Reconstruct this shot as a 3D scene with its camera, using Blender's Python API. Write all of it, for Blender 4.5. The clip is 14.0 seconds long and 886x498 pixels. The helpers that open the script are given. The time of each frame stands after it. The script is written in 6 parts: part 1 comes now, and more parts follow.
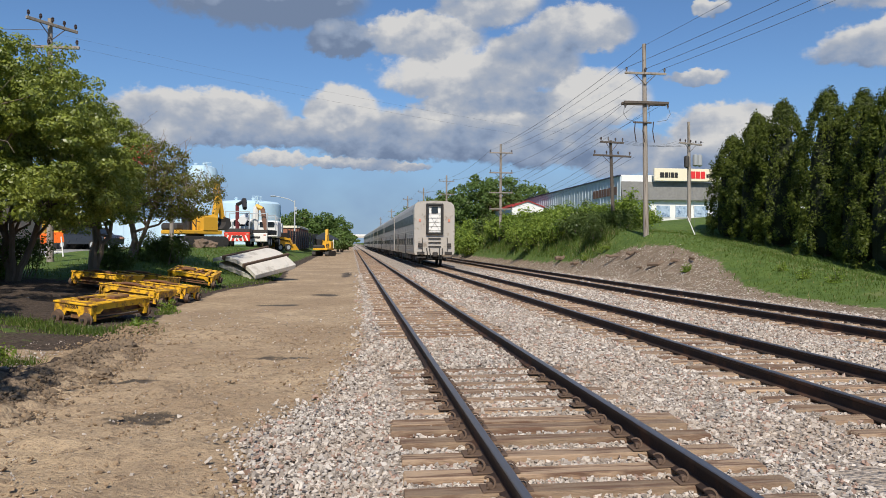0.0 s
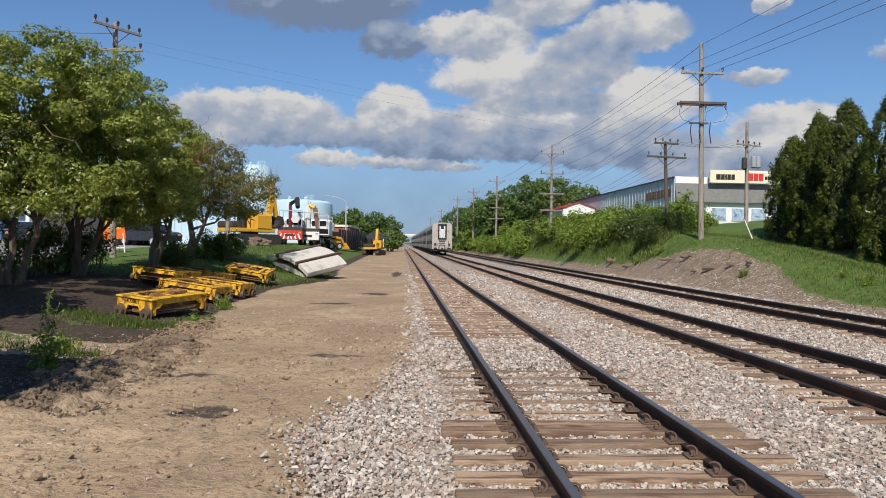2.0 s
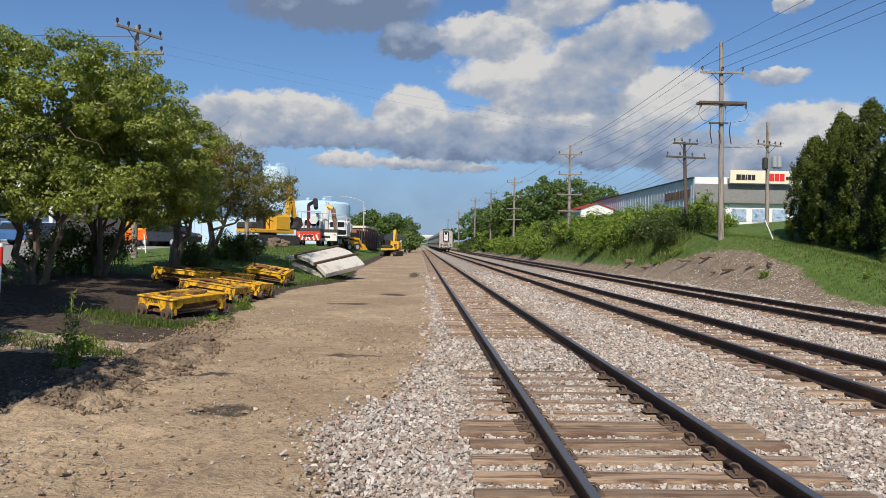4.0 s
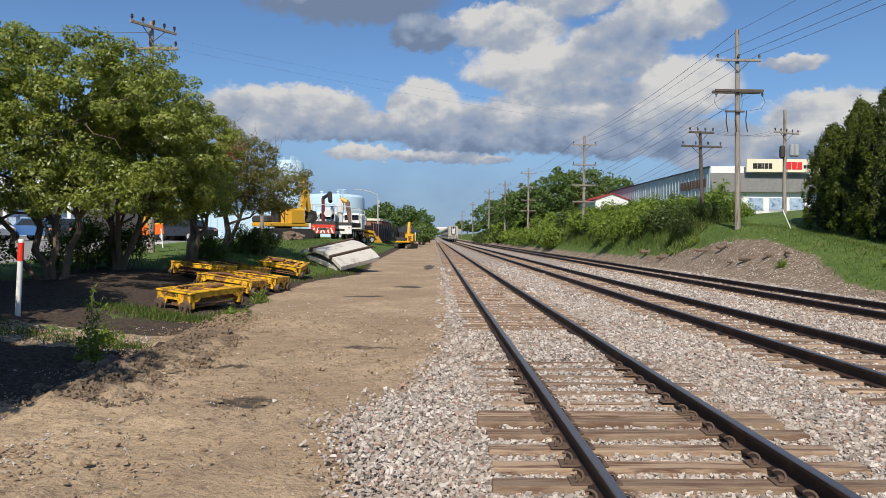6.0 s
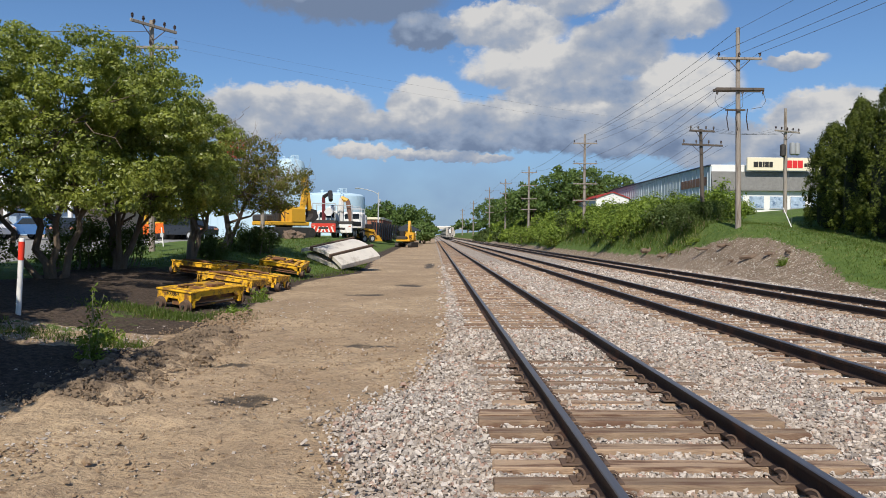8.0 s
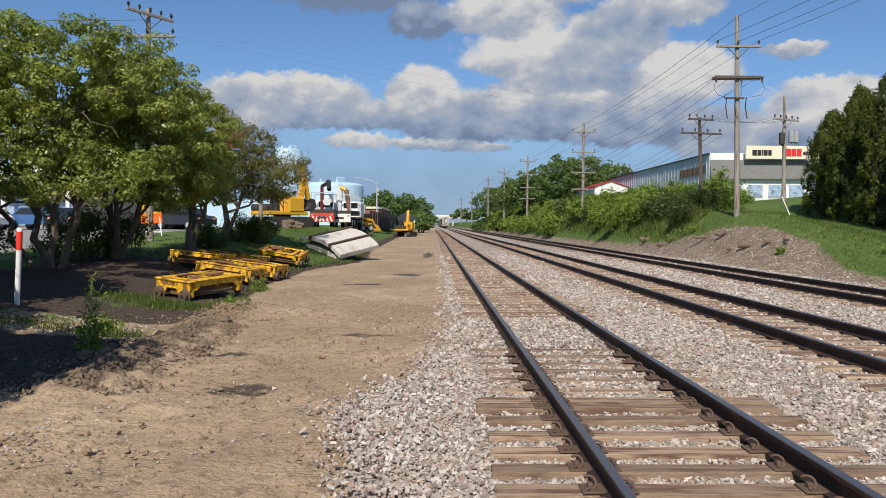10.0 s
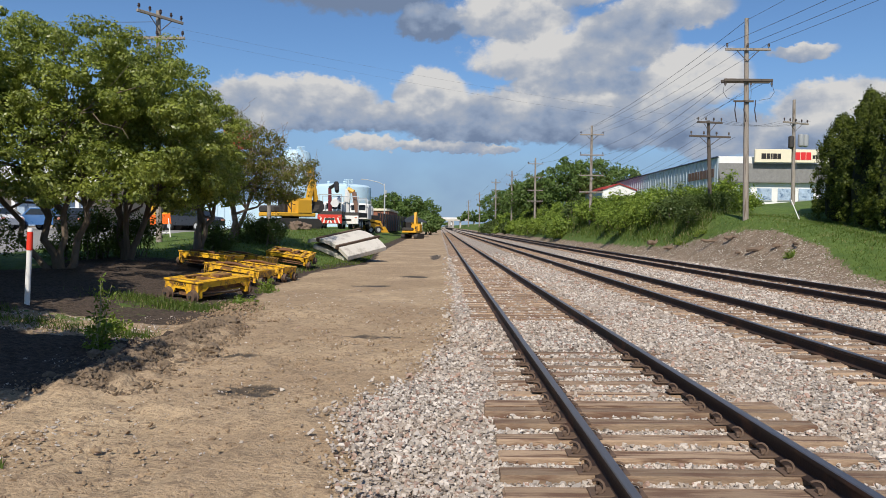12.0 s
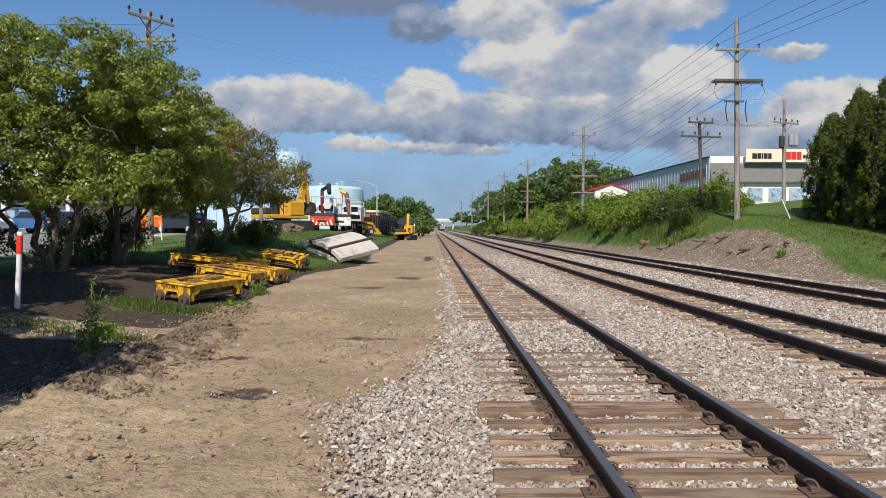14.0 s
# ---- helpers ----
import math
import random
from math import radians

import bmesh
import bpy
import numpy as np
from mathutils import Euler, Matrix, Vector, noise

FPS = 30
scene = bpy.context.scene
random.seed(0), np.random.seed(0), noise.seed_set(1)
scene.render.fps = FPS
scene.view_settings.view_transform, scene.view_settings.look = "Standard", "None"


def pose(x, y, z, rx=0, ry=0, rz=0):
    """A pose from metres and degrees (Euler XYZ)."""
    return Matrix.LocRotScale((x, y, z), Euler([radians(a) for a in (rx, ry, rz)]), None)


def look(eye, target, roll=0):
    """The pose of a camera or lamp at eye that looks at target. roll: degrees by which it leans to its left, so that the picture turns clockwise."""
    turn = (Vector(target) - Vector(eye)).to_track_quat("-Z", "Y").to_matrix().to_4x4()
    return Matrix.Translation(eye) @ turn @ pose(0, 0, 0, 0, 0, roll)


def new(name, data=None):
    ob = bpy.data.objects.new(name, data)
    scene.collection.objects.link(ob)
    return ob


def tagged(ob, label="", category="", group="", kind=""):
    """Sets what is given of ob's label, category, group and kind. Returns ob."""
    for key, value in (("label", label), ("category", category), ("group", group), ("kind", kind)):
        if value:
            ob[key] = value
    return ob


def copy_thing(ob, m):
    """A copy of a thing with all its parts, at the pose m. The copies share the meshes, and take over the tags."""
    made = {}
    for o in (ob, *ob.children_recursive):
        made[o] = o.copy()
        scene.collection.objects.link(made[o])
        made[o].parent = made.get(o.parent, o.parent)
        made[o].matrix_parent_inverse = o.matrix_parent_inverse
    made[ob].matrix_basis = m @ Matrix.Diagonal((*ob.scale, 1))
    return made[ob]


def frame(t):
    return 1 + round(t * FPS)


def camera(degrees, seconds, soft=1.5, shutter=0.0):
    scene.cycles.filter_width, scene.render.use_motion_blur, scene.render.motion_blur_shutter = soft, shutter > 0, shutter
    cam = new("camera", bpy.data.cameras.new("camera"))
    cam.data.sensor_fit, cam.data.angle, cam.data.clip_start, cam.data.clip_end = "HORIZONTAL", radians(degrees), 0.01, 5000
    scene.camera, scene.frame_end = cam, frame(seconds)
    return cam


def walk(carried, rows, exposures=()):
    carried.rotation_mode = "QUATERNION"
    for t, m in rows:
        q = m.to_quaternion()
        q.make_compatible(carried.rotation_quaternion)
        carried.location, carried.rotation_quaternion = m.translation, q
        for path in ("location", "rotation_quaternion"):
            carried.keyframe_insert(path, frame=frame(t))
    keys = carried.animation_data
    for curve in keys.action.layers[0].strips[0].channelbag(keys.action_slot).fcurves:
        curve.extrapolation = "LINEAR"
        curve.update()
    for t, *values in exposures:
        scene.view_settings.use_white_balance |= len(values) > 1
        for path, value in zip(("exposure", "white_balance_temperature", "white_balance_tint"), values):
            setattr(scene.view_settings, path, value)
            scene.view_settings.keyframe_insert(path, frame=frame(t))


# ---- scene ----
cam = camera(63.48, 14.0, soft=0.8)


def aim(x, y, z, yaw, pitch, roll):
    """A camera pose from yaw (to the left of the track), pitch and roll in degrees."""
    a, b = radians(yaw), radians(pitch)
    eye = Vector((x, y, z))
    return look(eye, eye + Vector((-math.sin(a) * math.cos(b), math.cos(a) * math.cos(b), math.sin(b))), roll)


PATH = [
    (0, aim(0.072, 0.046, 1.827, -7.25, -0.41, 0.21)),
    (0.5, aim(0.068, 0.038, 1.828, -5.91, -0.86, 0.40)),
    (1, aim(0.067, 0.043, 1.825, -5.02, -0.85, 0.45)),
    (1.5, aim(0.062, 0.045, 1.825, -4.18, -0.66, 0.66)),
    (2, aim(0.031, 0.035, 1.833, -3.32, -0.42, 0.92)),
    (2.5, aim(0.025, 0.047, 1.831, -2.68, -0.29, 1.04)),
    (3, aim(0.024, 0.024, 1.829, -2.29, -0.24, 1.09)),
    (5.5, aim(0.012, 0.006, 1.817, -1.27, -0.84, 0.49)),
    (6, aim(0.005, -0.006, 1.820, -0.79, -1.01, 0.43)),
    (6.5, aim(-0.000, -0.000, 1.820, -0.51, -1.08, 0.40)),
    (7, aim(-0.003, 0.006, 1.817, -0.51, -1.07, 0.39)),
    (7.5, aim(-0.002, 0.004, 1.820, -0.69, -1.05, 0.46)),
    (10, aim(0.007, 0.001, 1.814, -0.86, -1.97, 0.26)),
    (10.5, aim(0.001, 0.007, 1.813, -0.48, -2.11, 0.27)),
    (11, aim(-0.001, 0.012, 1.812, -0.21, -2.09, 0.35)),
    (11.5, aim(-0.005, 0.005, 1.817, -0.16, -1.96, 0.46)),
    (12, aim(-0.006, -0.001, 1.816, -0.28, -1.80, 0.53)),
    (12.5, aim(-0.003, 0.002, 1.813, -0.46, -1.68, 0.46)),
    (13, aim(-0.006, 0.010, 1.817, -0.66, -1.62, 0.37)),
    (13.5, aim(-0.001, 0.013, 1.815, -0.77, -1.63, 0.26)),
    (14, aim(-0.001, 0.008, 1.812, -0.85, -1.69, 0.20)),
]
walk(cam, PATH)

# ---- light ----
SUN_AZ, SUN_EL = 189.0, 45.0          # degrees clockwise from the track's far end
sun = new("sun", bpy.data.lights.new("sun", "SUN"))
sun.data.energy, sun.data.angle, sun.data.color = 5.0, radians(0.55), (1.0, 0.93, 0.82)
_a, _e = radians(SUN_AZ), radians(SUN_EL)
sun.matrix_world = look((math.sin(_a) * math.cos(_e) * 50, math.cos(_a) * math.cos(_e) * 50, math.sin(_e) * 50), (0, 0, 0))


class Nodes:
    """Short hand for node trees."""

    def __init__(self, tree):
        self.t = tree

    def add(self, kind, **props):
        n = self.t.nodes.new(kind)
        for k, v in props.items():
            if k == "op":
                n.operation = v
            elif k == "blend":
                n.blend_type = v
            elif k == "dtype":
                n.data_type = v
        return n

    def link(self, a, b):
        self.t.links.new(a, b)

    def val(self, sock, v):
        if isinstance(v, bpy.types.NodeSocket):
            self.link(v, sock)
        elif isinstance(v, (tuple, list)) and len(v) == 3 and len(sock.default_value) == 4:
            sock.default_value = (*v, 1)
        else:
            sock.default_value = v

    def math(self, op, a, b=0.0, c=0.0, clamp=False):
        n = self.add("ShaderNodeMath", op=op)
        n.use_clamp = clamp
        for s, v in zip(n.inputs, (a, b, c)):
            self.val(s, v)
        return n.outputs[0]

    def mix(self, f, a, b, blend="MIX"):
        n = self.add("ShaderNodeMix", dtype="RGBA", blend=blend)
        self.val(n.inputs[0], f), self.val(n.inputs[6], a), self.val(n.inputs[7], b)
        return n.outputs[2]

    def noise(self, vec, scale, detail=4.0, rough=0.55, distort=0.0):
        n = self.add("ShaderNodeTexNoise")
        self.link(vec, n.inputs["Vector"])
        n.inputs["Scale"].default_value, n.inputs["Detail"].default_value = scale, detail
        n.inputs["Roughness"].default_value, n.inputs["Distortion"].default_value = rough, distort
        return n.outputs["Fac"]

    def step(self, v, lo, hi, a=0.0, b=1.0):
        n = self.add("ShaderNodeMapRange")
        n.interpolation_type = "SMOOTHSTEP"
        for s, x in zip(n.inputs, (v, lo, hi, a, b)):
            self.val(s, x)
        return n.outputs[0]

    def combine(self, x, y, z):
        n = self.add("ShaderNodeCombineXYZ")
        for s, v in zip(n.inputs, (x, y, z)):
            self.val(s, v)
        return n.outputs[0]


def build_sky():
    """A clear Nishita sky with fair-weather cumulus: each cloud is a cluster of soft lobes torn by noise."""
    w = bpy.data.worlds.new("sky")
    scene.world = w
    w.use_nodes = True
    t = w.node_tree
    t.nodes.clear()
    n = Nodes(t)
    out, bg = n.add("ShaderNodeOutputWorld"), n.add("ShaderNodeBackground")
    sky = n.add("ShaderNodeTexSky")
    sky.sky_type, sky.sun_disc = "NISHITA", False
    sky.sun_elevation, sky.sun_rotation = radians(SUN_EL), radians(SUN_AZ)
    sky.air_density, sky.dust_density, sky.ozone_density = 1.0, 0.4, 2.5
    co = n.add("ShaderNodeTexCoord").outputs["Generated"]
    sep = n.add("ShaderNodeSeparateXYZ")
    n.link(co, sep.inputs[0])
    x, y, z = sep.outputs
    # azimuth from the track's far end and elevation, in degrees
    az = n.math("MULTIPLY", n.math("ARCTAN2", x, y), 57.2958)
    el = n.math("MULTIPLY", n.math("ARCSINE", z), 57.2958)
    vec = n.combine(az, n.math("MULTIPLY", el, 1.35), 0.0)
    big = n.noise(vec, 0.17, 3.0, 0.5)
    fine = n.noise(vec, 0.42, 8.0, 0.54)
    wisp = n.noise(vec, 1.1, 6.0, 0.6)
    bend = n.math("MULTIPLY_ADD", n.math("SUBTRACT", fine, 0.5), 2.6, 0.0)
    waz = n.math("ADD", az, bend)
    wel = n.math("ADD", el, n.math("MULTIPLY_ADD", n.math("SUBTRACT", wisp, 0.5), 1.3, n.math("MULTIPLY", n.math("SUBTRACT", big, 0.5), 1.0)))
    total = weight = light = None
    puff = n.noise(vec, 0.3, 5.0, 0.5)
    lit = n.noise(n.combine(n.math("ADD", az, 0.8), n.math("MULTIPLY_ADD", el, 1.35, -1.3), 0.0), 0.3, 5.0, 0.5)
    for lobe in CLOUDS_HIGH + CLOUDS_LOW:
        ca, ce, ra, re, li = lobe
        da = n.math("DIVIDE", n.math("SUBTRACT", waz, ca), ra)
        de = n.math("DIVIDE", n.math("SUBTRACT", wel, ce), re)
        # flat base: the lower half falls off faster
        dn = n.math("MULTIPLY", n.math("MINIMUM", de, 0.0), 1.35)
        up = n.math("MAXIMUM", de, 0.0)
        d2 = n.math("ADD", n.math("MULTIPLY", da, da), n.math("ADD", n.math("MULTIPLY", dn, dn), n.math("MULTIPLY", up, up)))
        m = n.math("MAXIMUM", n.math("SUBTRACT", 1.0, d2), -0.7)
        li_here = n.math("MULTIPLY_ADD", de, 0.42, li)
        total = m if total is None else n.math("SMOOTH_MAX", total, m, 0.25)
        mp = n.math("MAXIMUM", n.math("ADD", m, 0.35), 0.0)
        m2 = n.math("POWER", mp, 3.0)
        weight = m2 if weight is None else n.math("ADD", weight, m2)
        lm = n.math("MULTIPLY", m2, li_here)
        light = lm if light is None else n.math("ADD", light, lm)
    # the rest of the sky, out of view, goes on with the same kind of clouds
    front = n.step(n.math("ABSOLUTE", az), 48.0, 62.0)
    rest = n.math("MULTIPLY", front, n.math("MULTIPLY", n.step(big, 0.52, 0.66), n.step(el, 3.0, 9.0)))
    total = n.math("MAXIMUM", total, n.math("MULTIPLY_ADD", rest, 1.2, -0.7))
    shade = n.math("DIVIDE", light, n.math("ADD", weight, 0.004))
    shade = n.math("ADD", shade, n.math("MULTIPLY", front, 0.7))
    shade = n.math("ADD", shade, n.math("MULTIPLY_ADD", n.math("SUBTRACT", lit, puff), -1.3, n.math("MULTIPLY_ADD", n.math("SUBTRACT", fine, 0.5), 0.35, -0.02)))
    dens = n.math("ADD", total, n.math("MULTIPLY", n.math("SUBTRACT", fine, 0.5), 0.75))
    mask = n.step(dens, -0.02, 0.42)
    ramp = n.add("ShaderNodeValToRGB")
    r = ramp.color_ramp
    r.elements[0].position, r.elements[0].color = 0.08, (1.7, 2.3, 3.5, 1)
    r.elements[1].position, r.elements[1].color = 0.95, (6.5, 6.45, 6.4, 1)
    for p, c in ((0.36, (2.75, 3.45, 4.75)), (0.64, (3.9, 4.3, 5.05))):
        e = r.elements.new(p)
        e.color = (*c, 1)
    n.link(shade, ramp.inputs[0])
    # thin grey-blue haze of cloud low over the horizon
    haze = n.math("MULTIPLY", n.step(el, 13.0, 1.0), n.step(big, 0.3, 0.65, 0.72, 0.95))
    deep = n.mix(1.0, sky.outputs[0], (0.70, 0.89, 1.10), "MULTIPLY")
    clear = n.mix(haze, deep, (2.35, 3.5, 5.4))
    col = n.mix(mask, clear, ramp.outputs[0])
    n.link(col, bg.inputs[0])
    bg.inputs[1].default_value = 0.1
    n.link(bg.outputs[0], out.inputs[0])


# azimuth, elevation, half width, half height (degrees), lightness 0..1
CLOUDS_HIGH = [
    (-7.0, 18.6, 9.0, 3.6, 0.13), (-1.0, 15.6, 3.0, 1.9, 0.10), (10.8, 18.6, 4.6, 2.8, 0.66), (5.6, 15.9, 5.4, 2.3, 0.76),
    (18.0, 16.2, 4.6, 2.4, 0.70), (8.4, 12.9, 7.0, 2.6, 0.88), (13.8, 13.8, 4.8, 3.0, 0.46), (11.5, 10.9, 6.5, 1.5, 0.34),
    (27.5, 17.2, 1.4, 0.8, 0.6), (26.6, 12.4, 2.4, 0.8, 0.62), (39.5, 17.5, 5.5, 2.8, 0.7), (39.0, 13.4, 5.0, 1.9, 0.62),
]
CLOUDS_LOW = [
    (-0.8, 10.2, 3.4, 2.4, 0.88), (19.0, 11.0, 4.8, 2.9, 0.90), (10.0, 9.3, 8.5, 1.9, 0.62), (-9.4, 9.9, 5.0, 1.9, 0.78),
    (-14.0, 9.6, 4.6, 1.9, 0.68), (5.0, 7.6, 9.5, 1.6, 0.34), (-6.0, 6.4, 3.0, 0.9, 0.80), (0.0, 6.3, 4.5, 0.6, 0.55),
    (29.0, 8.6, 5.0, 2.2, 0.80), (17.0, 7.4, 8.0, 2.2, 0.42), (-17.0, 8.0, 6.0, 1.6, 0.55), (4.0, 6.0, 2.4, 0.5, 0.6),
    (8.5, 8.4, 13.0, 2.8, 0.46), (-8.0, 8.4, 10.0, 1.6, 0.48), (24.0, 6.5, 9.0, 2.0, 0.5),
]
build_sky()
scene.view_settings.exposure = 0.0


# ---- materials ----
def surface(name, colour, rough=0.8, vary=0.18, scale=3.0, fine=40.0, bump=0.3, metal=0.0, dirt=None, dirt_amount=0.4, dirt_scale=1.5,
            per_piece=0.0, spec=0.4, depth=0.01, stretch=(1, 1, 1)):
    """A painted, wooden, mineral or metal surface: two scales of variation, stains and fine relief."""
    m = bpy.data.materials.new(name)
    m.use_nodes = True
    n = Nodes(m.node_tree)
    p = m.node_tree.nodes["Principled BSDF"]
    co = n.add("ShaderNodeTexCoord").outputs["Object"]
    mp = n.add("ShaderNodeMapping")
    mp.inputs["Scale"].default_value = stretch
    n.link(co, mp.inputs[0])
    info = n.add("ShaderNodeObjectInfo")
    off = n.add("ShaderNodeVectorMath", op="ADD")
    n.link(mp.outputs[0], off.inputs[0])
    n.link(n.combine(n.math("MULTIPLY", info.outputs["Random"], 37.0), 0.0, 0.0), off.inputs[1])
    v = off.outputs[0]
    a, b = n.noise(v, scale, 4.0), n.noise(v, fine, 4.0, 0.65)
    k = n.math("ADD", n.math("MULTIPLY_ADD", n.math("SUBTRACT", a, 0.5), 2.0 * vary, 1.0), n.math("MULTIPLY", n.math("SUBTRACT", b, 0.5), 2.0 * vary))
    if per_piece:
        k = n.math("ADD", k, n.math("MULTIPLY", n.math("SUBTRACT", info.outputs["Random"], 0.5), per_piece))
    base = n.mix(1.0, colour, n.combine(k, k, k), "MULTIPLY")
    if dirt:
        d = n.noise(v, dirt_scale, 6.0, 0.65)
        base = n.mix(n.step(d, 0.62 - 0.35 * dirt_amount, 0.72 - 0.2 * dirt_amount), base, dirt)
    n.link(base, p.inputs["Base Color"])
    n.val(p.inputs["Roughness"], n.math("MULTIPLY_ADD", n.math("SUBTRACT", a, 0.5), 0.25, rough, clamp=True))
    p.inputs["Metallic"].default_value, p.inputs["Specular IOR Level"].default_value = metal, spec
    if bump:
        bm_ = n.add("ShaderNodeBump")
        bm_.inputs["Strength"].default_value, bm_.inputs["Distance"].default_value = bump, depth
        n.link(b, bm_.inputs["Height"])
        n.link(bm_.outputs[0], p.inputs["Normal"])
    return m


def foliage(name, dark, light, translucency=0.35, dry=None, dry_amount=0.0, gloss=0.015):
    """Leaves: two greens mixed leaf by leaf, with light shining through."""
    m = bpy.data.materials.new(name)
    m.use_nodes = True
    n = Nodes(m.node_tree)
    m.node_tree.nodes.remove(m.node_tree.nodes["Principled BSDF"])
    out = m.node_tree.nodes["Material Output"]
    geo = n.add("ShaderNodeNewGeometry")
    isl = geo.outputs["Random Per Island"]
    tone = n.noise(geo.outputs["Position"], 0.9, 3.0)
    f = n.math("ADD", n.math("MULTIPLY", isl, 0.7), n.math("MULTIPLY_ADD", n.math("SUBTRACT", tone, 0.5), 1.6, 0.15), clamp=True)
    col = n.mix(f, dark, light)
    if dry:
        col = n.mix(n.step(isl, 1.0 - dry_amount, 1.02 - dry_amount), col, dry)
    d, t, g, mx, mg = (n.add(k) for k in ("ShaderNodeBsdfDiffuse", "ShaderNodeBsdfTranslucent", "ShaderNodeBsdfGlossy", "ShaderNodeMixShader", "ShaderNodeMixShader"))
    n.link(col, d.inputs[0])
    n.link(n.mix(0.5, col, (0.25, 0.32, 0.03)), t.inputs[0])
    g.inputs["Roughness"].default_value = 0.42
    mx.inputs[0].default_value, mg.inputs[0].default_value = translucency, gloss
    n.link(d.outputs[0], mx.inputs[1]), n.link(t.outputs[0], mx.inputs[2])
    n.link(mx.outputs[0], mg.inputs[1]), n.link(g.outputs[0], mg.inputs[2])
    n.link(mg.outputs[0], out.inputs[0])
    return m


def ground_material():
    """Dirt, ballast, mulch, lawn and asphalt, blended by the plan's zones with torn edges."""
    m = bpy.data.materials.new("ground")
    m.use_nodes = True
    n = Nodes(m.node_tree)
    p = m.node_tree.nodes["Principled BSDF"]
    pos = n.add("ShaderNodeNewGeometry").outputs["Position"]
    tear, tear2 = n.noise(pos, 1.3, 6.0, 0.65), n.noise(pos, 9.0, 4.0)
    t = n.math("ADD", n.math("MULTIPLY", n.math("SUBTRACT", tear, 0.5), 1.1), n.math("MULTIPLY", n.math("SUBTRACT", tear2, 0.5), 0.5))

    def zone(name):
        a = n.add("ShaderNodeAttribute")
        a.attribute_name = name
        return n.step(n.math("ADD", a.outputs["Fac"], t), 0.42, 0.58)

    wide, mid, fine, grit = n.noise(pos, 0.35, 4.0), n.noise(pos, 2.2, 5.0, 0.6), n.noise(pos, 14.0, 5.0, 0.65), n.noise(pos, 70.0, 3.0, 0.7)
    # compacted dirt: tan, with damp darker streaks and pale dust
    soil = n.mix(n.step(wide, 0.35, 0.68), (0.34, 0.24, 0.15), (0.52, 0.385, 0.245))
    soil = n.mix(n.step(mid, 0.36, 0.7, 0.0, 0.75), soil, (0.35, 0.255, 0.16))
    soil = n.mix(n.step(fine, 0.5, 0.68, 0.0, 0.7), soil, (0.22, 0.155, 0.10))
    chips = n.noise(pos, 24.0, 3.0, 0.6)
    soil = n.mix(n.step(chips, 0.57, 0.66, 0.0, 0.4), soil, (0.19, 0.135, 0.09))
    soil = n.mix(n.step(chips, 0.41, 0.35, 0.0, 0.3), soil, (0.56, 0.45, 0.33))
    lump = n.noise(pos, 5.5, 5.0, 0.7)
    soil = n.mix(n.step(lump, 0.52, 0.64, 0.0, 0.7), soil, (0.21, 0.148, 0.097))
    soil = n.mix(n.step(grit, 0.62, 0.72, 0.0, 0.7), soil, (0.47, 0.41, 0.33))
    wet = n.add("ShaderNodeAttribute")
    wet.attribute_name = "wet"
    wetf = n.step(n.math("ADD", wet.outputs["Fac"], n.math("MULTIPLY", t, 0.7)), 0.42, 0.62)
    soil = n.mix(wetf, soil, (0.085, 0.066, 0.048))
    spoil = n.add("ShaderNodeAttribute")
    spoil.attribute_name = "spoil"
    clod = n.mix(n.step(lump, 0.42, 0.6), (0.30, 0.215, 0.14), (0.15, 0.108, 0.072))
    clod = n.mix(n.step(chips, 0.55, 0.62, 0.0, 0.8), clod, (0.085, 0.062, 0.043))
    soil = n.mix(n.step(n.math("ADD", spoil.outputs["Fac"], n.math("MULTIPLY", t, 0.5)), 0.35, 0.6), soil, clod)
    # crushed stone
    vor = n.add("ShaderNodeTexVoronoi")
    n.link(pos, vor.inputs["Vector"])
    vor.inputs["Scale"].default_value = 17.0
    sepc = n.add("ShaderNodeSeparateColor")
    n.link(vor.outputs["Color"], sepc.inputs[0])
    stone = n.mix(sepc.outputs[0], (0.30, 0.25, 0.205), (0.64, 0.565, 0.495))
    # gaps between stones darkened in the colour, for the shade there
    stone = n.mix(n.step(vor.outputs["Distance"], 0.38, 0.62), stone, n.mix(0.45, stone, (0.17, 0.14, 0.115)))
    stone = n.mix(n.step(wide, 0.35, 0.65, 0.1, 0.5), stone, (0.46, 0.37, 0.295))
    stone = n.mix(n.step(mid, 0.45, 0.62, 0.0, 0.35), stone, (0.30, 0.24, 0.18))
    stone = n.mix(n.step(n.noise(pos, 22.0, 3.0, 0.7), 0.52, 0.62, 0.0, 0.5), stone, (0.22, 0.18, 0.145))
    # mulch and leaf litter; its dark tone also deepens the verge's shadow
    mulch = n.mix(n.step(fine, 0.35, 0.7), (0.042, 0.03, 0.022), (0.11, 0.08, 0.06))
    mulch = n.mix(n.step(grit, 0.6, 0.75), mulch, (0.20, 0.155, 0.115))
    # gravelly bank
    bank = n.mix(n.step(mid, 0.35, 0.65), (0.18, 0.13, 0.088), (0.28, 0.21, 0.148))
    bank = n.mix(n.step(fine, 0.52, 0.66), bank, (0.13, 0.10, 0.07))
    bank = n.mix(n.math("MULTIPLY", n.step(sepc.outputs[1], 0.86, 0.9), n.step(tear, 0.35, 0.6)), bank, (0.62, 0.57, 0.47))
    # lawn
    lawn = n.mix(n.step(mid, 0.3, 0.7), (0.07, 0.12, 0.024), (0.13, 0.185, 0.04))
    lawn = n.mix(n.step(grit, 0.45, 0.75), lawn, (0.05, 0.09, 0.016))
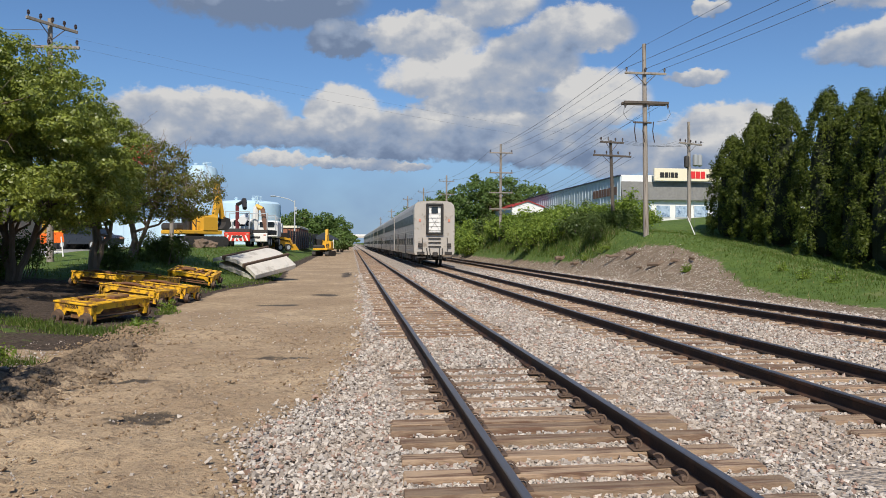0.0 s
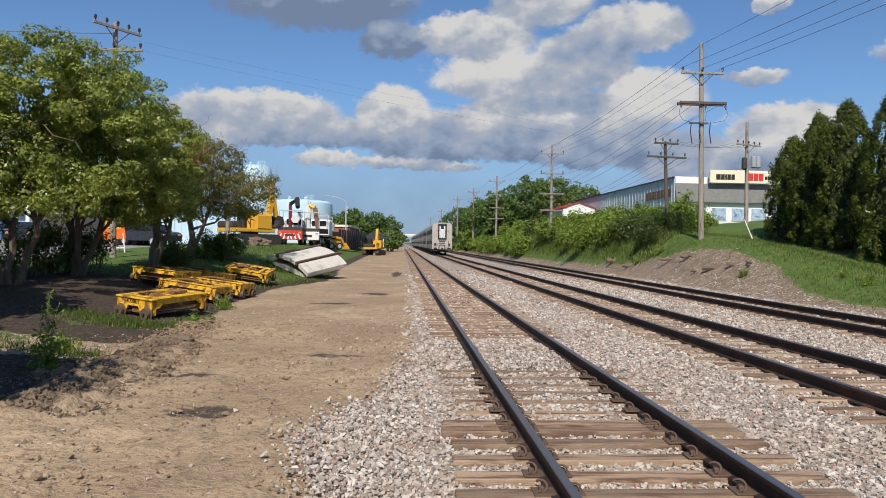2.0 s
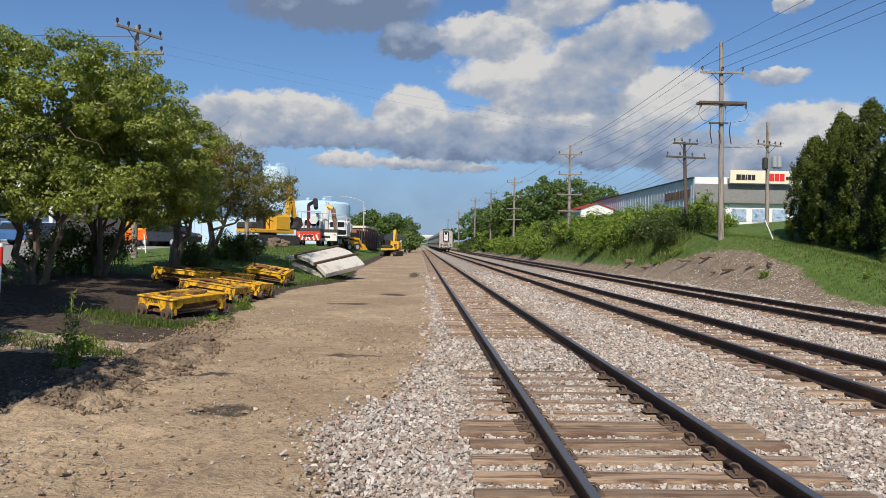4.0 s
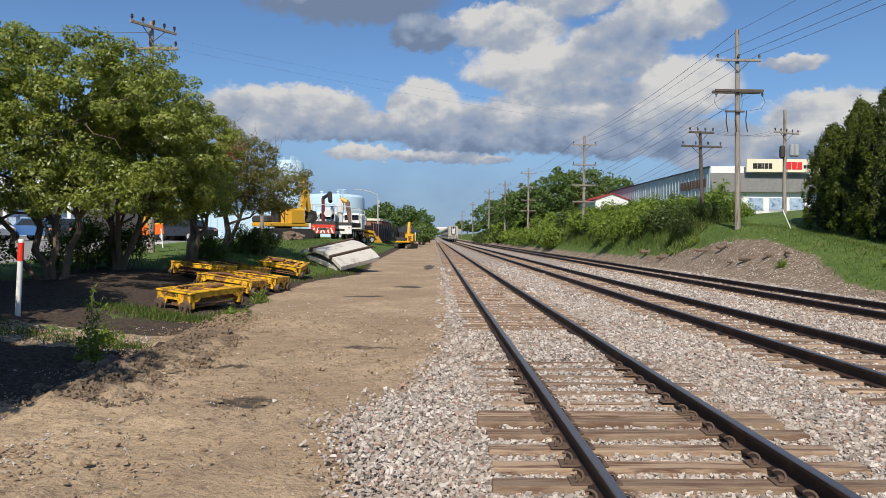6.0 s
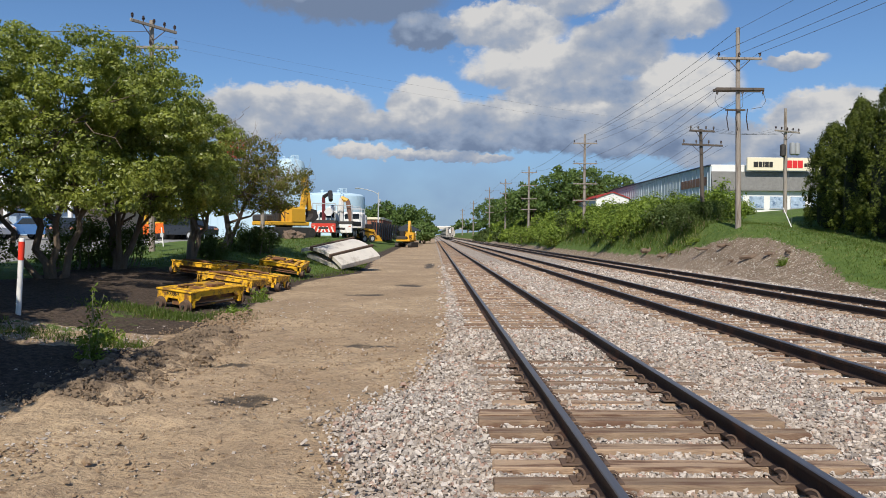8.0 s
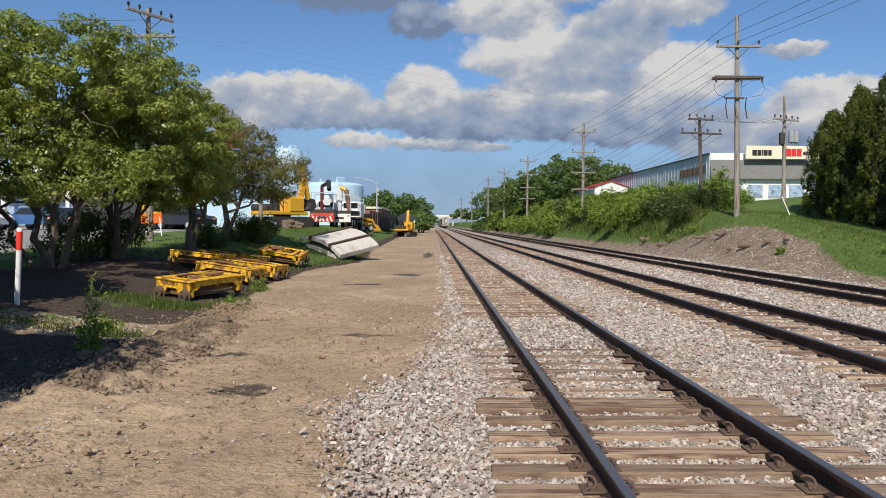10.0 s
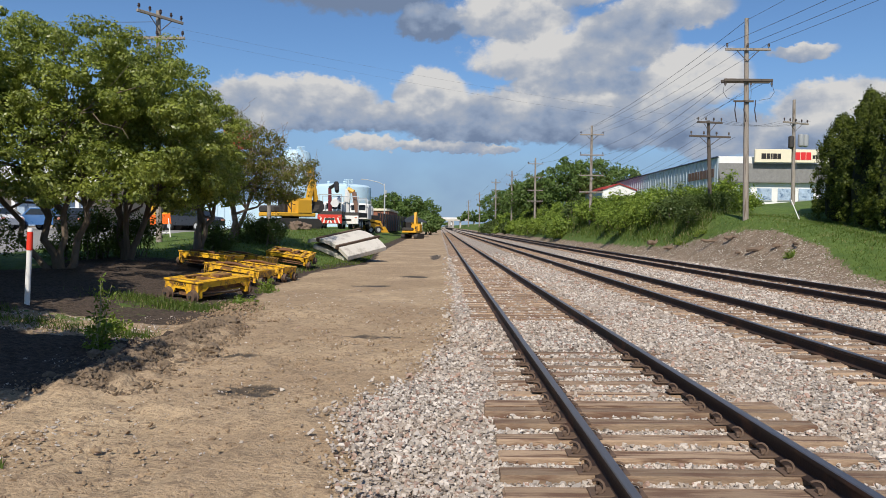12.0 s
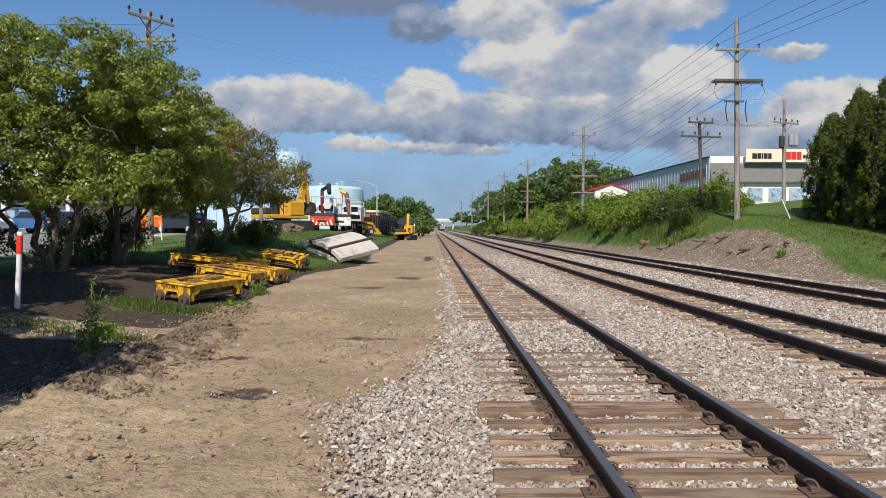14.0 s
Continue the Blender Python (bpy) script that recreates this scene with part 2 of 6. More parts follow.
    lawn = n.mix(n.step(wide, 0.58, 0.75, 0.0, 0.5), lawn, (0.23, 0.21, 0.09))
    asphalt = n.mix(n.step(fine, 0.3, 0.7), (0.24, 0.235, 0.22), (0.33, 0.32, 0.30))
    col = mulch
    for name, c in (("dirt", soil), ("bank", bank), ("ballast", stone), ("lawn", lawn), ("asphalt", asphalt)):
        col = n.mix(zone(name), col, c)
    n.link(col, p.inputs["Base Color"])
    n.val(p.inputs["Roughness"], n.math("SUBTRACT", 0.95, n.math("MULTIPLY", wetf, 0.25)))
    p.inputs["Specular IOR Level"].default_value = 0.25
    h = n.math("ADD", n.math("MULTIPLY", fine, 0.8), n.math("MULTIPLY_ADD", chips, 0.5, n.math("MULTIPLY", lump, 1.1)))
    stones = n.math("MULTIPLY", n.math("SUBTRACT", 0.6, vor.outputs["Distance"]), zone("ballast"))
    h = n.math("ADD", h, n.math("MULTIPLY", stones, 1.2))
    b = n.add("ShaderNodeBump")
    b.inputs["Strength"].default_value, b.inputs["Distance"].default_value = 0.8, 0.05
    n.link(h, b.inputs["Height"])
    n.link(b.outputs[0], p.inputs["Normal"])
    return m


def stone_material():
    m = bpy.data.materials.new("crushed_stone")
    m.use_nodes = True
    n = Nodes(m.node_tree)
    p = m.node_tree.nodes["Principled BSDF"]
    geo = n.add("ShaderNodeNewGeometry")
    isl = geo.outputs["Random Per Island"]
    c = n.mix(isl, (0.22, 0.188, 0.16), (0.66, 0.595, 0.53))
    c = n.mix(n.step(n.math("FRACT", n.math("MULTIPLY", isl, 13.7)), 0.86, 0.88), c, (0.36, 0.24, 0.19))
    wide = n.noise(geo.outputs["Position"], 0.7, 4.0)
    c = n.mix(n.step(wide, 0.4, 0.65, 0.05, 0.4), c, (0.40, 0.31, 0.235))
    g = n.noise(geo.outputs["Position"], 60.0, 3.0)
    c = n.mix(n.step(g, 0.5, 0.75, 0.0, 0.35), c, (0.25, 0.21, 0.185))
    n.link(c, p.inputs["Base Color"])
    p.inputs["Roughness"].default_value, p.inputs["Specular IOR Level"].default_value = 0.9, 0.25
    return m


def glass(name, tint=(0.02, 0.025, 0.03), rough=0.08):
    m = bpy.data.materials.new(name)
    m.use_nodes = True
    p = m.node_tree.nodes["Principled BSDF"]
    p.inputs["Base Color"].default_value = (*tint, 1)
    p.inputs["Roughness"].default_value, p.inputs["Specular IOR Level"].default_value = rough, 0.8
    return m


M_GROUND, M_STONE = ground_material(), stone_material()
M_TIE = surface("tie_timber", (0.335, 0.235, 0.155), 0.9, 0.32, 4.0, 26.0, 0.8, dirt=(0.15, 0.085, 0.055), dirt_amount=0.5, dirt_scale=1.6, per_piece=0.5, stretch=(0.8, 9, 5))
M_RAIL = surface("rail_rust", (0.036, 0.022, 0.017), 0.75, 0.25, 3.0, 60.0, 0.3, metal=0.15, dirt=(0.085, 0.042, 0.025), dirt_amount=0.3)
M_RAILTOP = surface("rail_head", (0.26, 0.24, 0.235), 0.42, 0.15, 2.0, 30.0, 0.05, metal=0.85, stretch=(8, 0.3, 1))
M_CLIP = surface("rusty_iron", (0.13, 0.085, 0.06), 0.8, 0.3, 20.0, 90.0, 0.3, metal=0.2)
M_POLE = surface("weathered_pole", (0.30, 0.26, 0.22), 0.9, 0.25, 2.0, 30.0, 0.5, dirt=(0.15, 0.115, 0.085), dirt_amount=0.35, stretch=(6, 6, 0.5))
M_POLED = surface("dark_pole", (0.105, 0.085, 0.07), 0.9, 0.25, 2.0, 30.0, 0.5, stretch=(6, 6, 0.5))
M_INSUL = surface("brown_insulator", (0.05, 0.035, 0.03), 0.3, 0.1)
M_WIRE = surface("wire", (0.10, 0.105, 0.115), 0.6, 0.1, bump=0)
M_BARK = surface("bark", (0.15, 0.115, 0.085), 0.95, 0.3, 4.0, 30.0, 0.8, stretch=(3, 3, 0.8))
M_LEAF = foliage("crab_leaves", (0.09, 0.125, 0.02), (0.36, 0.40, 0.07), 0.4, gloss=0.04)
M_LEAFB = foliage("thin_leaves", (0.085, 0.09, 0.028), (0.25, 0.24, 0.06), 0.35, (0.16, 0.10, 0.05), 0.16)
M_CEDAR = foliage("arborvitae_sprays", (0.011, 0.022, 0.005), (0.115, 0.142, 0.022), 0.12)
M_SHRUB = foliage("shrub_leaves", (0.09, 0.15, 0.024), (0.31, 0.40, 0.07), 0.42)
M_SHRUBD = foliage("dark_shrub_leaves", (0.04, 0.065, 0.02), (0.115, 0.155, 0.045), 0.3)
M_FAR = foliage("far_leaves", (0.06, 0.105, 0.03), (0.16, 0.235, 0.065), 0.35)
M_BLADE = foliage("grass_blades", (0.045, 0.08, 0.014), (0.125, 0.17, 0.034), 0.3, (0.30, 0.26, 0.12), 0.08)
M_STEEL = surface("train_steel", (0.47, 0.425, 0.37), 0.45, 0.1, 1.2, 20.0, 0.08, metal=0.25, dirt=(0.30, 0.25, 0.20), dirt_amount=0.3)
M_DARK = surface("dark_iron", (0.045, 0.04, 0.036), 0.7, 0.2, 4.0, 40.0, 0.2)
M_GLASS = glass("dark_glass")
M_YELLOW = surface("worn_yellow_paint", (0.80, 0.44, 0.02), 0.5, 0.14, 2.0, 40.0, 0.15, dirt=(0.20, 0.095, 0.035), dirt_amount=0.5, dirt_scale=5.0)
M_CAT = surface("machine_yellow", (0.68, 0.36, 0.03), 0.45, 0.12, 1.5, 20.0, 0.1, dirt=(0.34, 0.20, 0.07), dirt_amount=0.15)
M_CONC = surface("concrete", (0.56, 0.52, 0.46), 0.9, 0.12, 2.0, 40.0, 0.3, dirt=(0.40, 0.36, 0.31), dirt_amount=0.3)
M_WHITE = surface("white_paint", (0.76, 0.75, 0.72), 0.6, 0.06, 1.0, 20.0, 0.1)
M_RED = surface("red_paint", (0.62, 0.045, 0.025), 0.5, 0.1, 2.0, 30.0, 0.1)
M_ORANGE = surface("orange_sign", (0.90, 0.16, 0.015), 0.6, 0.05)
M_BLUEWHITE = surface("tank_paint", (0.50, 0.66, 0.76), 0.5, 0.05, 0.3, 4.0, 0.05, dirt=(0.44, 0.57, 0.66), dirt_amount=0.2, dirt_scale=0.3)
M_GREY = surface("grey_paint", (0.42, 0.44, 0.45), 0.5, 0.08)
M_MAROON = surface("maroon_paint", (0.16, 0.03, 0.035), 0.5, 0.1)
M_BLACK = surface("black_rubber", (0.03, 0.03, 0.03), 0.85, 0.2)


# ---- mesh helpers ----
class Geo:
    """Collects vertices and faces for one mesh."""

    def __init__(self):
        self.v, self.f, self.mi = [], [], []

    def put(self, verts, faces, m=None, mat=0):
        k = len(self.v)
        self.v += [tuple(m @ Vector(p)) if m is not None else tuple(p) for p in verts]
        self.f += [tuple(i + k for i in f) for f in faces]
        self.mi += [mat] * len(faces)
        return self

    def box(self, c, s, bevel=0.0, m=None, mat=0):
        hx, hy, hz = s[0] / 2, s[1] / 2, s[2] / 2
        b = min(bevel, hx * 0.9, hy * 0.9, hz * 0.9)
        t = Matrix.Translation(c) if m is None else m @ Matrix.Translation(c)
        if b <= 0:
            vs = [(x * hx, y * hy, z * hz) for x in (-1, 1) for y in (-1, 1) for z in (-1, 1)]
            return self.put(vs, [(0, 1, 3, 2), (4, 6, 7, 5), (0, 4, 5, 1), (2, 3, 7, 6), (0, 2, 6, 4), (1, 5, 7, 3)], t, mat)
        vs, ix = [], {}
        for x in (-1, 1):
            for y in (-1, 1):
                for z in (-1, 1):
                    for a in range(3):
                        ix[x, y, z, a] = len(vs)
                        vs.append((x * (hx - (a != 0) * b), y * (hy - (a != 1) * b), z * (hz - (a != 2) * b)))
        fs = []
        for a in range(3):
            o1, o2 = (a + 1) % 3, (a + 2) % 3
            for s_ in (-1, 1):
                q = []
                for p1, p2 in ((-1, -1), (1, -1), (1, 1), (-1, 1)):
                    k = [0, 0, 0]
                    k[a], k[o1], k[o2] = s_, p1, p2
                    q.append(ix[k[0], k[1], k[2], a])
                fs.append(tuple(q if s_ > 0 else q[::-1]))
            for p1 in (-1, 1):
                for p2 in (-1, 1):
                    q = []
                    for e, ax in ((-1, o1), (1, o1), (1, o2), (-1, o2)):
                        k = [0, 0, 0]
                        k[a], k[o1], k[o2] = e, p1, p2
                        q.append(ix[k[0], k[1], k[2], ax])
                    fs.append(tuple(q if p1 * p2 < 0 else q[::-1]))
        for x in (-1, 1):
            for y in (-1, 1):
                for z in (-1, 1):
                    q = [ix[x, y, z, a] for a in range(3)]
                    fs.append(tuple(q if x * y * z > 0 else q[::-1]))
        return self.put(vs, fs, t, mat)

    def tube(self, pts, radii, seg=8, caps=True, m=None, mat=0):
        pts = [Vector(p) for p in pts]
        if not isinstance(radii, (list, tuple)):
            radii = [radii] * len(pts)
        vs, fs = [], []
        ref = None
        for i, p in enumerate(pts):
            d = (pts[min(i + 1, len(pts) - 1)] - pts[max(i - 1, 0)]).normalized()
            if ref is None:
                ref = Vector((0, 0, 1)) if abs(d.z) < 0.9 else Vector((1, 0, 0))
            u = d.cross(ref).normalized()
            w = u.cross(d)
            ref = w
            for k in range(seg):
                a = 2 * math.pi * k / seg
                vs.append(p + (u * math.cos(a) + w * math.sin(a)) * radii[i])
        for i in range(len(pts) - 1):
            for k in range(seg):
                a, b = i * seg + k, i * seg + (k + 1) % seg
                fs.append((a, a + seg, b + seg, b))
        if caps:
            fs.append(tuple(range(seg)))
            fs.append(tuple(range(len(vs) - 1, len(vs) - seg - 1, -1)))
        return self.put(vs, fs, m, mat)

    def prism(self, poly, axis, lo, hi, m=None, mat=0):
        """A polygon (two coordinates each) swept along an axis."""
        def at(p, d):
            return {"x": (d, p[0], p[1]), "y": (p[0], d, p[1]), "z": (p[0], p[1], d)}[axis]
        k = len(poly)
        vs = [at(p, lo) for p in poly] + [at(p, hi) for p in poly]
        fs = [tuple(range(k)), tuple(range(2 * k - 1, k - 1, -1))] + [(i, i + k, (i + 1) % k + k, (i + 1) % k) for i in range(k)]
        return self.put(vs, fs, m, mat)

    def lathe(self, profile, seg=24, m=None, mat=0):
        vs = [(r * math.cos(2 * math.pi * k / seg), r * math.sin(2 * math.pi * k / seg), z) for r, z in profile for k in range(seg)]
        fs = [(i * seg + k, i * seg + (k + 1) % seg, (i + 1) * seg + (k + 1) % seg, (i + 1) * seg + k) for i in range(len(profile) - 1) for k in range(seg)]
        fs += [tuple(range(seg - 1, -1, -1)), tuple(range(len(vs) - seg, len(vs)))]
        return self.put(vs, fs, m, mat)

    def mesh(self, name, mats, smooth=False):
        me = bpy.data.meshes.new(name)
        me.from_pydata(self.v, [], self.f)
        for mt in mats if isinstance(mats, (list, tuple)) else [mats]:
            me.materials.append(mt)
        me.polygons.foreach_set("material_index", self.mi)
        bm = bmesh.new()
        bm.from_mesh(me)
        bmesh.ops.recalc_face_normals(bm, faces=bm.faces)
        if smooth:
            for f in bm.faces:
                f.smooth = True
            for e in bm.edges:
                e.smooth = len(e.link_faces) == 2 and e.calc_face_angle(0) < 0.7
        bm.to_mesh(me)
        bm.free()
        return me


def part(name, geo, material, parent=None, label="", smooth=False, m=None):
    ob = new(name, geo.mesh(name, material, smooth))
    ob.parent = parent
    if m is not None:
        ob.matrix_basis = m
    return tagged(ob, label)


def thing(name, m, label, category, group="", kind=""):
    ob = new(name)
    ob.empty_display_size = 0.2
    ob.matrix_basis = m
    return tagged(ob, label, category, group, kind)


def raw(name, verts, faces, material, smooth=False):
    """A mesh from arrays: all faces with equal corner count."""
    me = bpy.data.meshes.new(name)
    verts, faces = np.asarray(verts, np.float32), np.asarray(faces, np.int32)
    k = faces.shape[1]
    me.vertices.add(len(verts)), me.loops.add(faces.size), me.polygons.add(len(faces))
    me.vertices.foreach_set("co", verts.ravel())
    me.loops.foreach_set("vertex_index", faces.ravel())
    me.polygons.foreach_set("loop_start", np.arange(len(faces), dtype=np.int32) * k)
    me.polygons.foreach_set("use_smooth", np.full(len(faces), smooth))
    me.materials.append(material)
    me.update(calc_edges=True)
    return me


# ---- the lie of the land ----
def smooth01(t):
    t = np.clip(t, 0, 1)
    return t * t * (3 - 2 * t)


def dirt_edge(y):
    """How far to the left the graded dirt strip reaches."""
    return np.interp(y, [0, 9, 13, 18, 22, 30, 36, 42, 52, 70, 200], [3.9, 4.15, 4.25, 4.7, 5.2, 5.2, 3.7, 3.7, 4.4, 4.6, 6.0])


def ballast_edge(y):
    return np.interp(y, [0, 5.2, 7.3, 7.9, 9, 11, 13, 23, 45, 300], [-0.5, -0.55, -1.0, -0.72, -0.28, 0.1, 0.3, 0.42, 0.5, 0.4])


def land(x, y):
    """Height of the ground; the tops of the ties lie at 0."""
    x, y = np.asarray(x, float), np.asarray(y, float)
    u = -x - dirt_edge(y)
    rise = np.interp(y, [0, 10, 20, 30, 45, 60, 400], [0.30, 0.38, 0.50, 0.95, 1.45, 1.62, 1.7])
    left = rise * smooth01(u / 5.5) - 0.10 * smooth01((0.6 - x) / 1.2)
    s = x - np.interp(y, [0, 21, 33, 45, 80], [13.3, 13.45, 13.8, 14.0, 14.0])
    crest = np.interp(y, [0, 20, 25, 30, 37, 40, 48, 80, 400], [0.4, 0.5, 0.7, 1.25, 2.15, 2.55, 2.95, 3.1, 3.0])
    right = crest * smooth01(s / 3.7) - 0.55 * smooth01((s - 4.5) / 5) * smooth01((52 - y) / 8) + np.minimum(0.09 * np.maximum(s - 5, 0) * smooth01((y - 40) / 16), 3.3)
    # the stone lies lower round the newly set ties, close to the eye
    dip = 0.018 * smooth01((8.0 - y) / 0.8) * smooth01((x + 0.6) / 0.8) * smooth01((4.4 - x) / 0.8)
    return np.where(x < 5, left, right) - 0.03 - dip


def grid_lines(knots):
    """Grid coordinates that pass through (position, spacing) knots, with the spacing changing evenly."""
    out = [knots[0][0]]
    pos, gap = zip(*knots)
    while out[-1] < pos[-1]:
        out.append(out[-1] + float(np.interp(out[-1], pos, gap)))
    return np.array(out)


def build_ground():
    xs = grid_lines([(-1500, 300), (-120, 12), (-30, 1.5), (-12, 0.3), (-9, 0.11), (1, 0.10), (3.5, 0.25), (12, 0.3), (20, 0.3), (32, 1.2), (120, 10), (1500, 300)])
    ys = grid_lines([(-200, 60), (-12, 3), (2, 0.4), (3.5, 0.10), (14, 0.12), (26, 0.3), (60, 0.8), (140, 4), (600, 40), (3500, 500)])
    gx, gy = np.meshgrid(xs, ys)
    z = land(gx, gy)
    e = dirt_edge(gy)
    zn = np.array([noise.fractal((a * 0.9, b * 0.9, 0.0), 1.0, 2.0, 4) for a, b in zip(gx.ravel(), gy.ravel())]).reshape(gx.shape)
    zf = np.array([noise.fractal((a * 4.5, b * 4.5, 3.0), 0.8, 2.0, 3) for a, b in zip(gx.ravel(), gy.ravel())]).reshape(gx.shape)
    near = smooth01((60 - gy) / 40) * (np.abs(gx) < 40)
    close = smooth01((24 - gy) / 12)
    off_track = smooth01((-gx - 0.0) / 1.5) + smooth01((gx - 13.4) / 1.5)
    z += near * off_track * (0.05 * zn * (0.35 + 0.65 * close) + 0.03 * zf * close)
    # the windrow of lumpy spoil that the grader left along the strip
    zr = np.array([noise.fractal((a * 2.3, b * 2.3, 7.0), 0.7, 2.1, 5) for a, b in zip(gx.ravel(), gy.ravel())]).reshape(gx.shape)
    ridge = np.exp(-((-gx - e - 0.25 * zn) / 0.38) ** 2) * smooth01((gy - 7.2) / 1.3) * smooth01((15.5 - gy) / 3.0)
    zc = np.array([noise.fractal((a * 6.5, b * 6.5, 11.0), 0.6, 2.2, 4) for a, b in zip(gx.ravel(), gy.ravel())]).reshape(gx.shape)
    z += ridge * (0.09 + 0.16 * np.abs(zr) + 0.11 * np.abs(zc))
    z += 0.028 * close * smooth01((-gx + 0.4) / 0.8) * zr
    far_left = smooth01((gy - 15) / 6) * smooth01((-gx - e + 0.2) / 0.8) * smooth01((30 - gy) / 6)
    z += 0.03 * far_left * zf
    verts = np.stack([gx.ravel(), gy.ravel(), z.ravel()], 1)
    ny, nx = gx.shape
    idx = np.arange(nx * ny).reshape(ny, nx)
    faces = np.stack([idx[:-1, :-1], idx[:-1, 1:], idx[1:, 1:], idx[1:, :-1]], -1).reshape(-1, 4)
    me = raw("ground", verts, faces, M_GROUND, True)
    u = -gx - e
    s = gx - 13.6
    be = ballast_edge(gy)
    zones = {
        # no dirt at y 9 to 11: dark mulch deepens the shadow lying there
        "dirt": smooth01((be + 0.5 - gx) / 0.8) * np.maximum(smooth01((0.55 - u) / 1.1), 0.72 * (smooth01((8.9 - gy) / 1.0) + smooth01((gy - 11.2) / 0.8) * smooth01((14.4 - gy) / 1.2)) * smooth01((5 - u) / 2)),
        "ballast": smooth01((gx - be + 0.35) / 0.7) * smooth01((0.2 - s) / 1.2),
        "bank": smooth01((s + 0.6) / 1.0),
        "asphalt": smooth01(-gx - 15.5) * smooth01((gy - 22) / 3.0) * smooth01((70 - gy) / 6),
    }
    lawn_right = smooth01((s - np.interp(gy, [0, 22, 26, 31, 36, 42, 50, 70], [0.9, 1.0, 1.5, 3.0, 3.2, 2.2, 1.4, 1.2]) + 0.7) / 1.4)
    patches = 0.42 * np.exp(-(((gx + 5.6) / 2.2) ** 2 + ((gy - 15.6) / 1.6) ** 2)) + 0.35 * np.exp(-(((gx + 7.5) / 3) ** 2 + ((gy - 13.0) / 1.0) ** 2))
    lawn_left = np.maximum(smooth01((u + 0.1) / 1.2) * smooth01((gy - 24 + 0.25 * u) / 6.0), patches + 0.10 * (u > 0.5))
    lawn_left = np.maximum(lawn_left, smooth01((-gx - 11.5) / 1.5) * smooth01((gy - 20) / 2.0))
    zones["lawn"] = np.where(gx > 5, lawn_right, lawn_left * smooth01((u + 0.2) / 2.4))
    wet = 0.0 * gx
    for wx, wy, rx, ry in ((-2.25, 8.35, 0.55, 0.42), (-1.15, 12.4, 0.75, 0.22), (-0.9, 27.5, 0.8, 1.0), (-0.25, 45, 0.5, 5.0), (-3.2, 10.6, 0.8, 0.2), (-2.2, 23, 1.0, 0.5)):
        wet += 0.62 * np.exp(-(((gx - wx) / rx) ** 2 + ((gy - wy) / ry) ** 2) ** 2)
    zones["wet"] = wet
    zones["spoil"] = 0.75 * ridge
    for k, v in zones.items():
        a = me.attributes.new(k, "FLOAT", "POINT")
        a.data.foreach_set("value", v.ravel().astype(np.float32))
    return tagged(new("ground", me), "graded tan dirt, pale ballast, gravelly bank and mown lawn", "ground", kind="structure")


def rocks(rng, pts, sizes, squash=0.7, crumbly=False):
    """Angular stones: knocked-about blocks of twelve triangles."""
    base = np.array([(x, y, z) for x in (-0.62, 0.62) for y in (-0.62, 0.62) for z in (-0.62, 0.62)])
    fs = np.array([(0, 1, 3), (0, 3, 2), (4, 6, 7), (4, 7, 5), (0, 4, 5), (0, 5, 1), (2, 3, 7), (2, 7, 6), (0, 2, 6), (0, 6, 4), (1, 5, 7), (1, 7, 3)])
    if crumbly:
        bm = bmesh.new()
        bmesh.ops.create_icosphere(bm, subdivisions=1, radius=1)
        base = np.array([v.co[:] for v in bm.verts])
        fs = np.array([[v.index for v in f.verts] for f in bm.faces])
        bm.free()
    n = len(pts)
    v = base[None] * rng.uniform(0.35, 1.45, (n, len(base), 3)) * rng.uniform(0.7, 1.4, (n, 1, 3))
    a = rng.uniform(0, 6.283, n)
    b = rng.normal(0, 0.5, n)
    ca, sa, cb, sb = np.cos(a)[:, None], np.sin(a)[:, None], np.cos(b)[:, None], np.sin(b)[:, None]
    x, y, z = v[..., 0], v[..., 1], v[..., 2] * squash
    y, z = y * cb - z * sb, y * sb + z * cb
    x, y = x * ca - y * sa, x * sa + y * ca
    v = np.stack([x, y, z], -1) * sizes[:, None, None] + pts[:, None]
    return v.reshape(-1, 3), (fs[None] + (np.arange(n) * len(base))[:, None, None]).reshape(-1, 3)


TRACKS = (1.964, 6.281, 10.99)
GAUGE = 0.7525
NEAR_TIES = [4.02, 4.40, 4.80, 5.24, 5.66, 6.13, 6.60, 7.02, 7.30]


M_CLOD = surface("damp_earth", (0.19, 0.138, 0.092), 0.95, 0.3, 12.0, 60.0, 0.8, depth=0.02)
M_CRUMB = surface("soil_crumb", (0.27, 0.19, 0.118), 0.95, 0.3, 3.0, 60.0, 0.5)


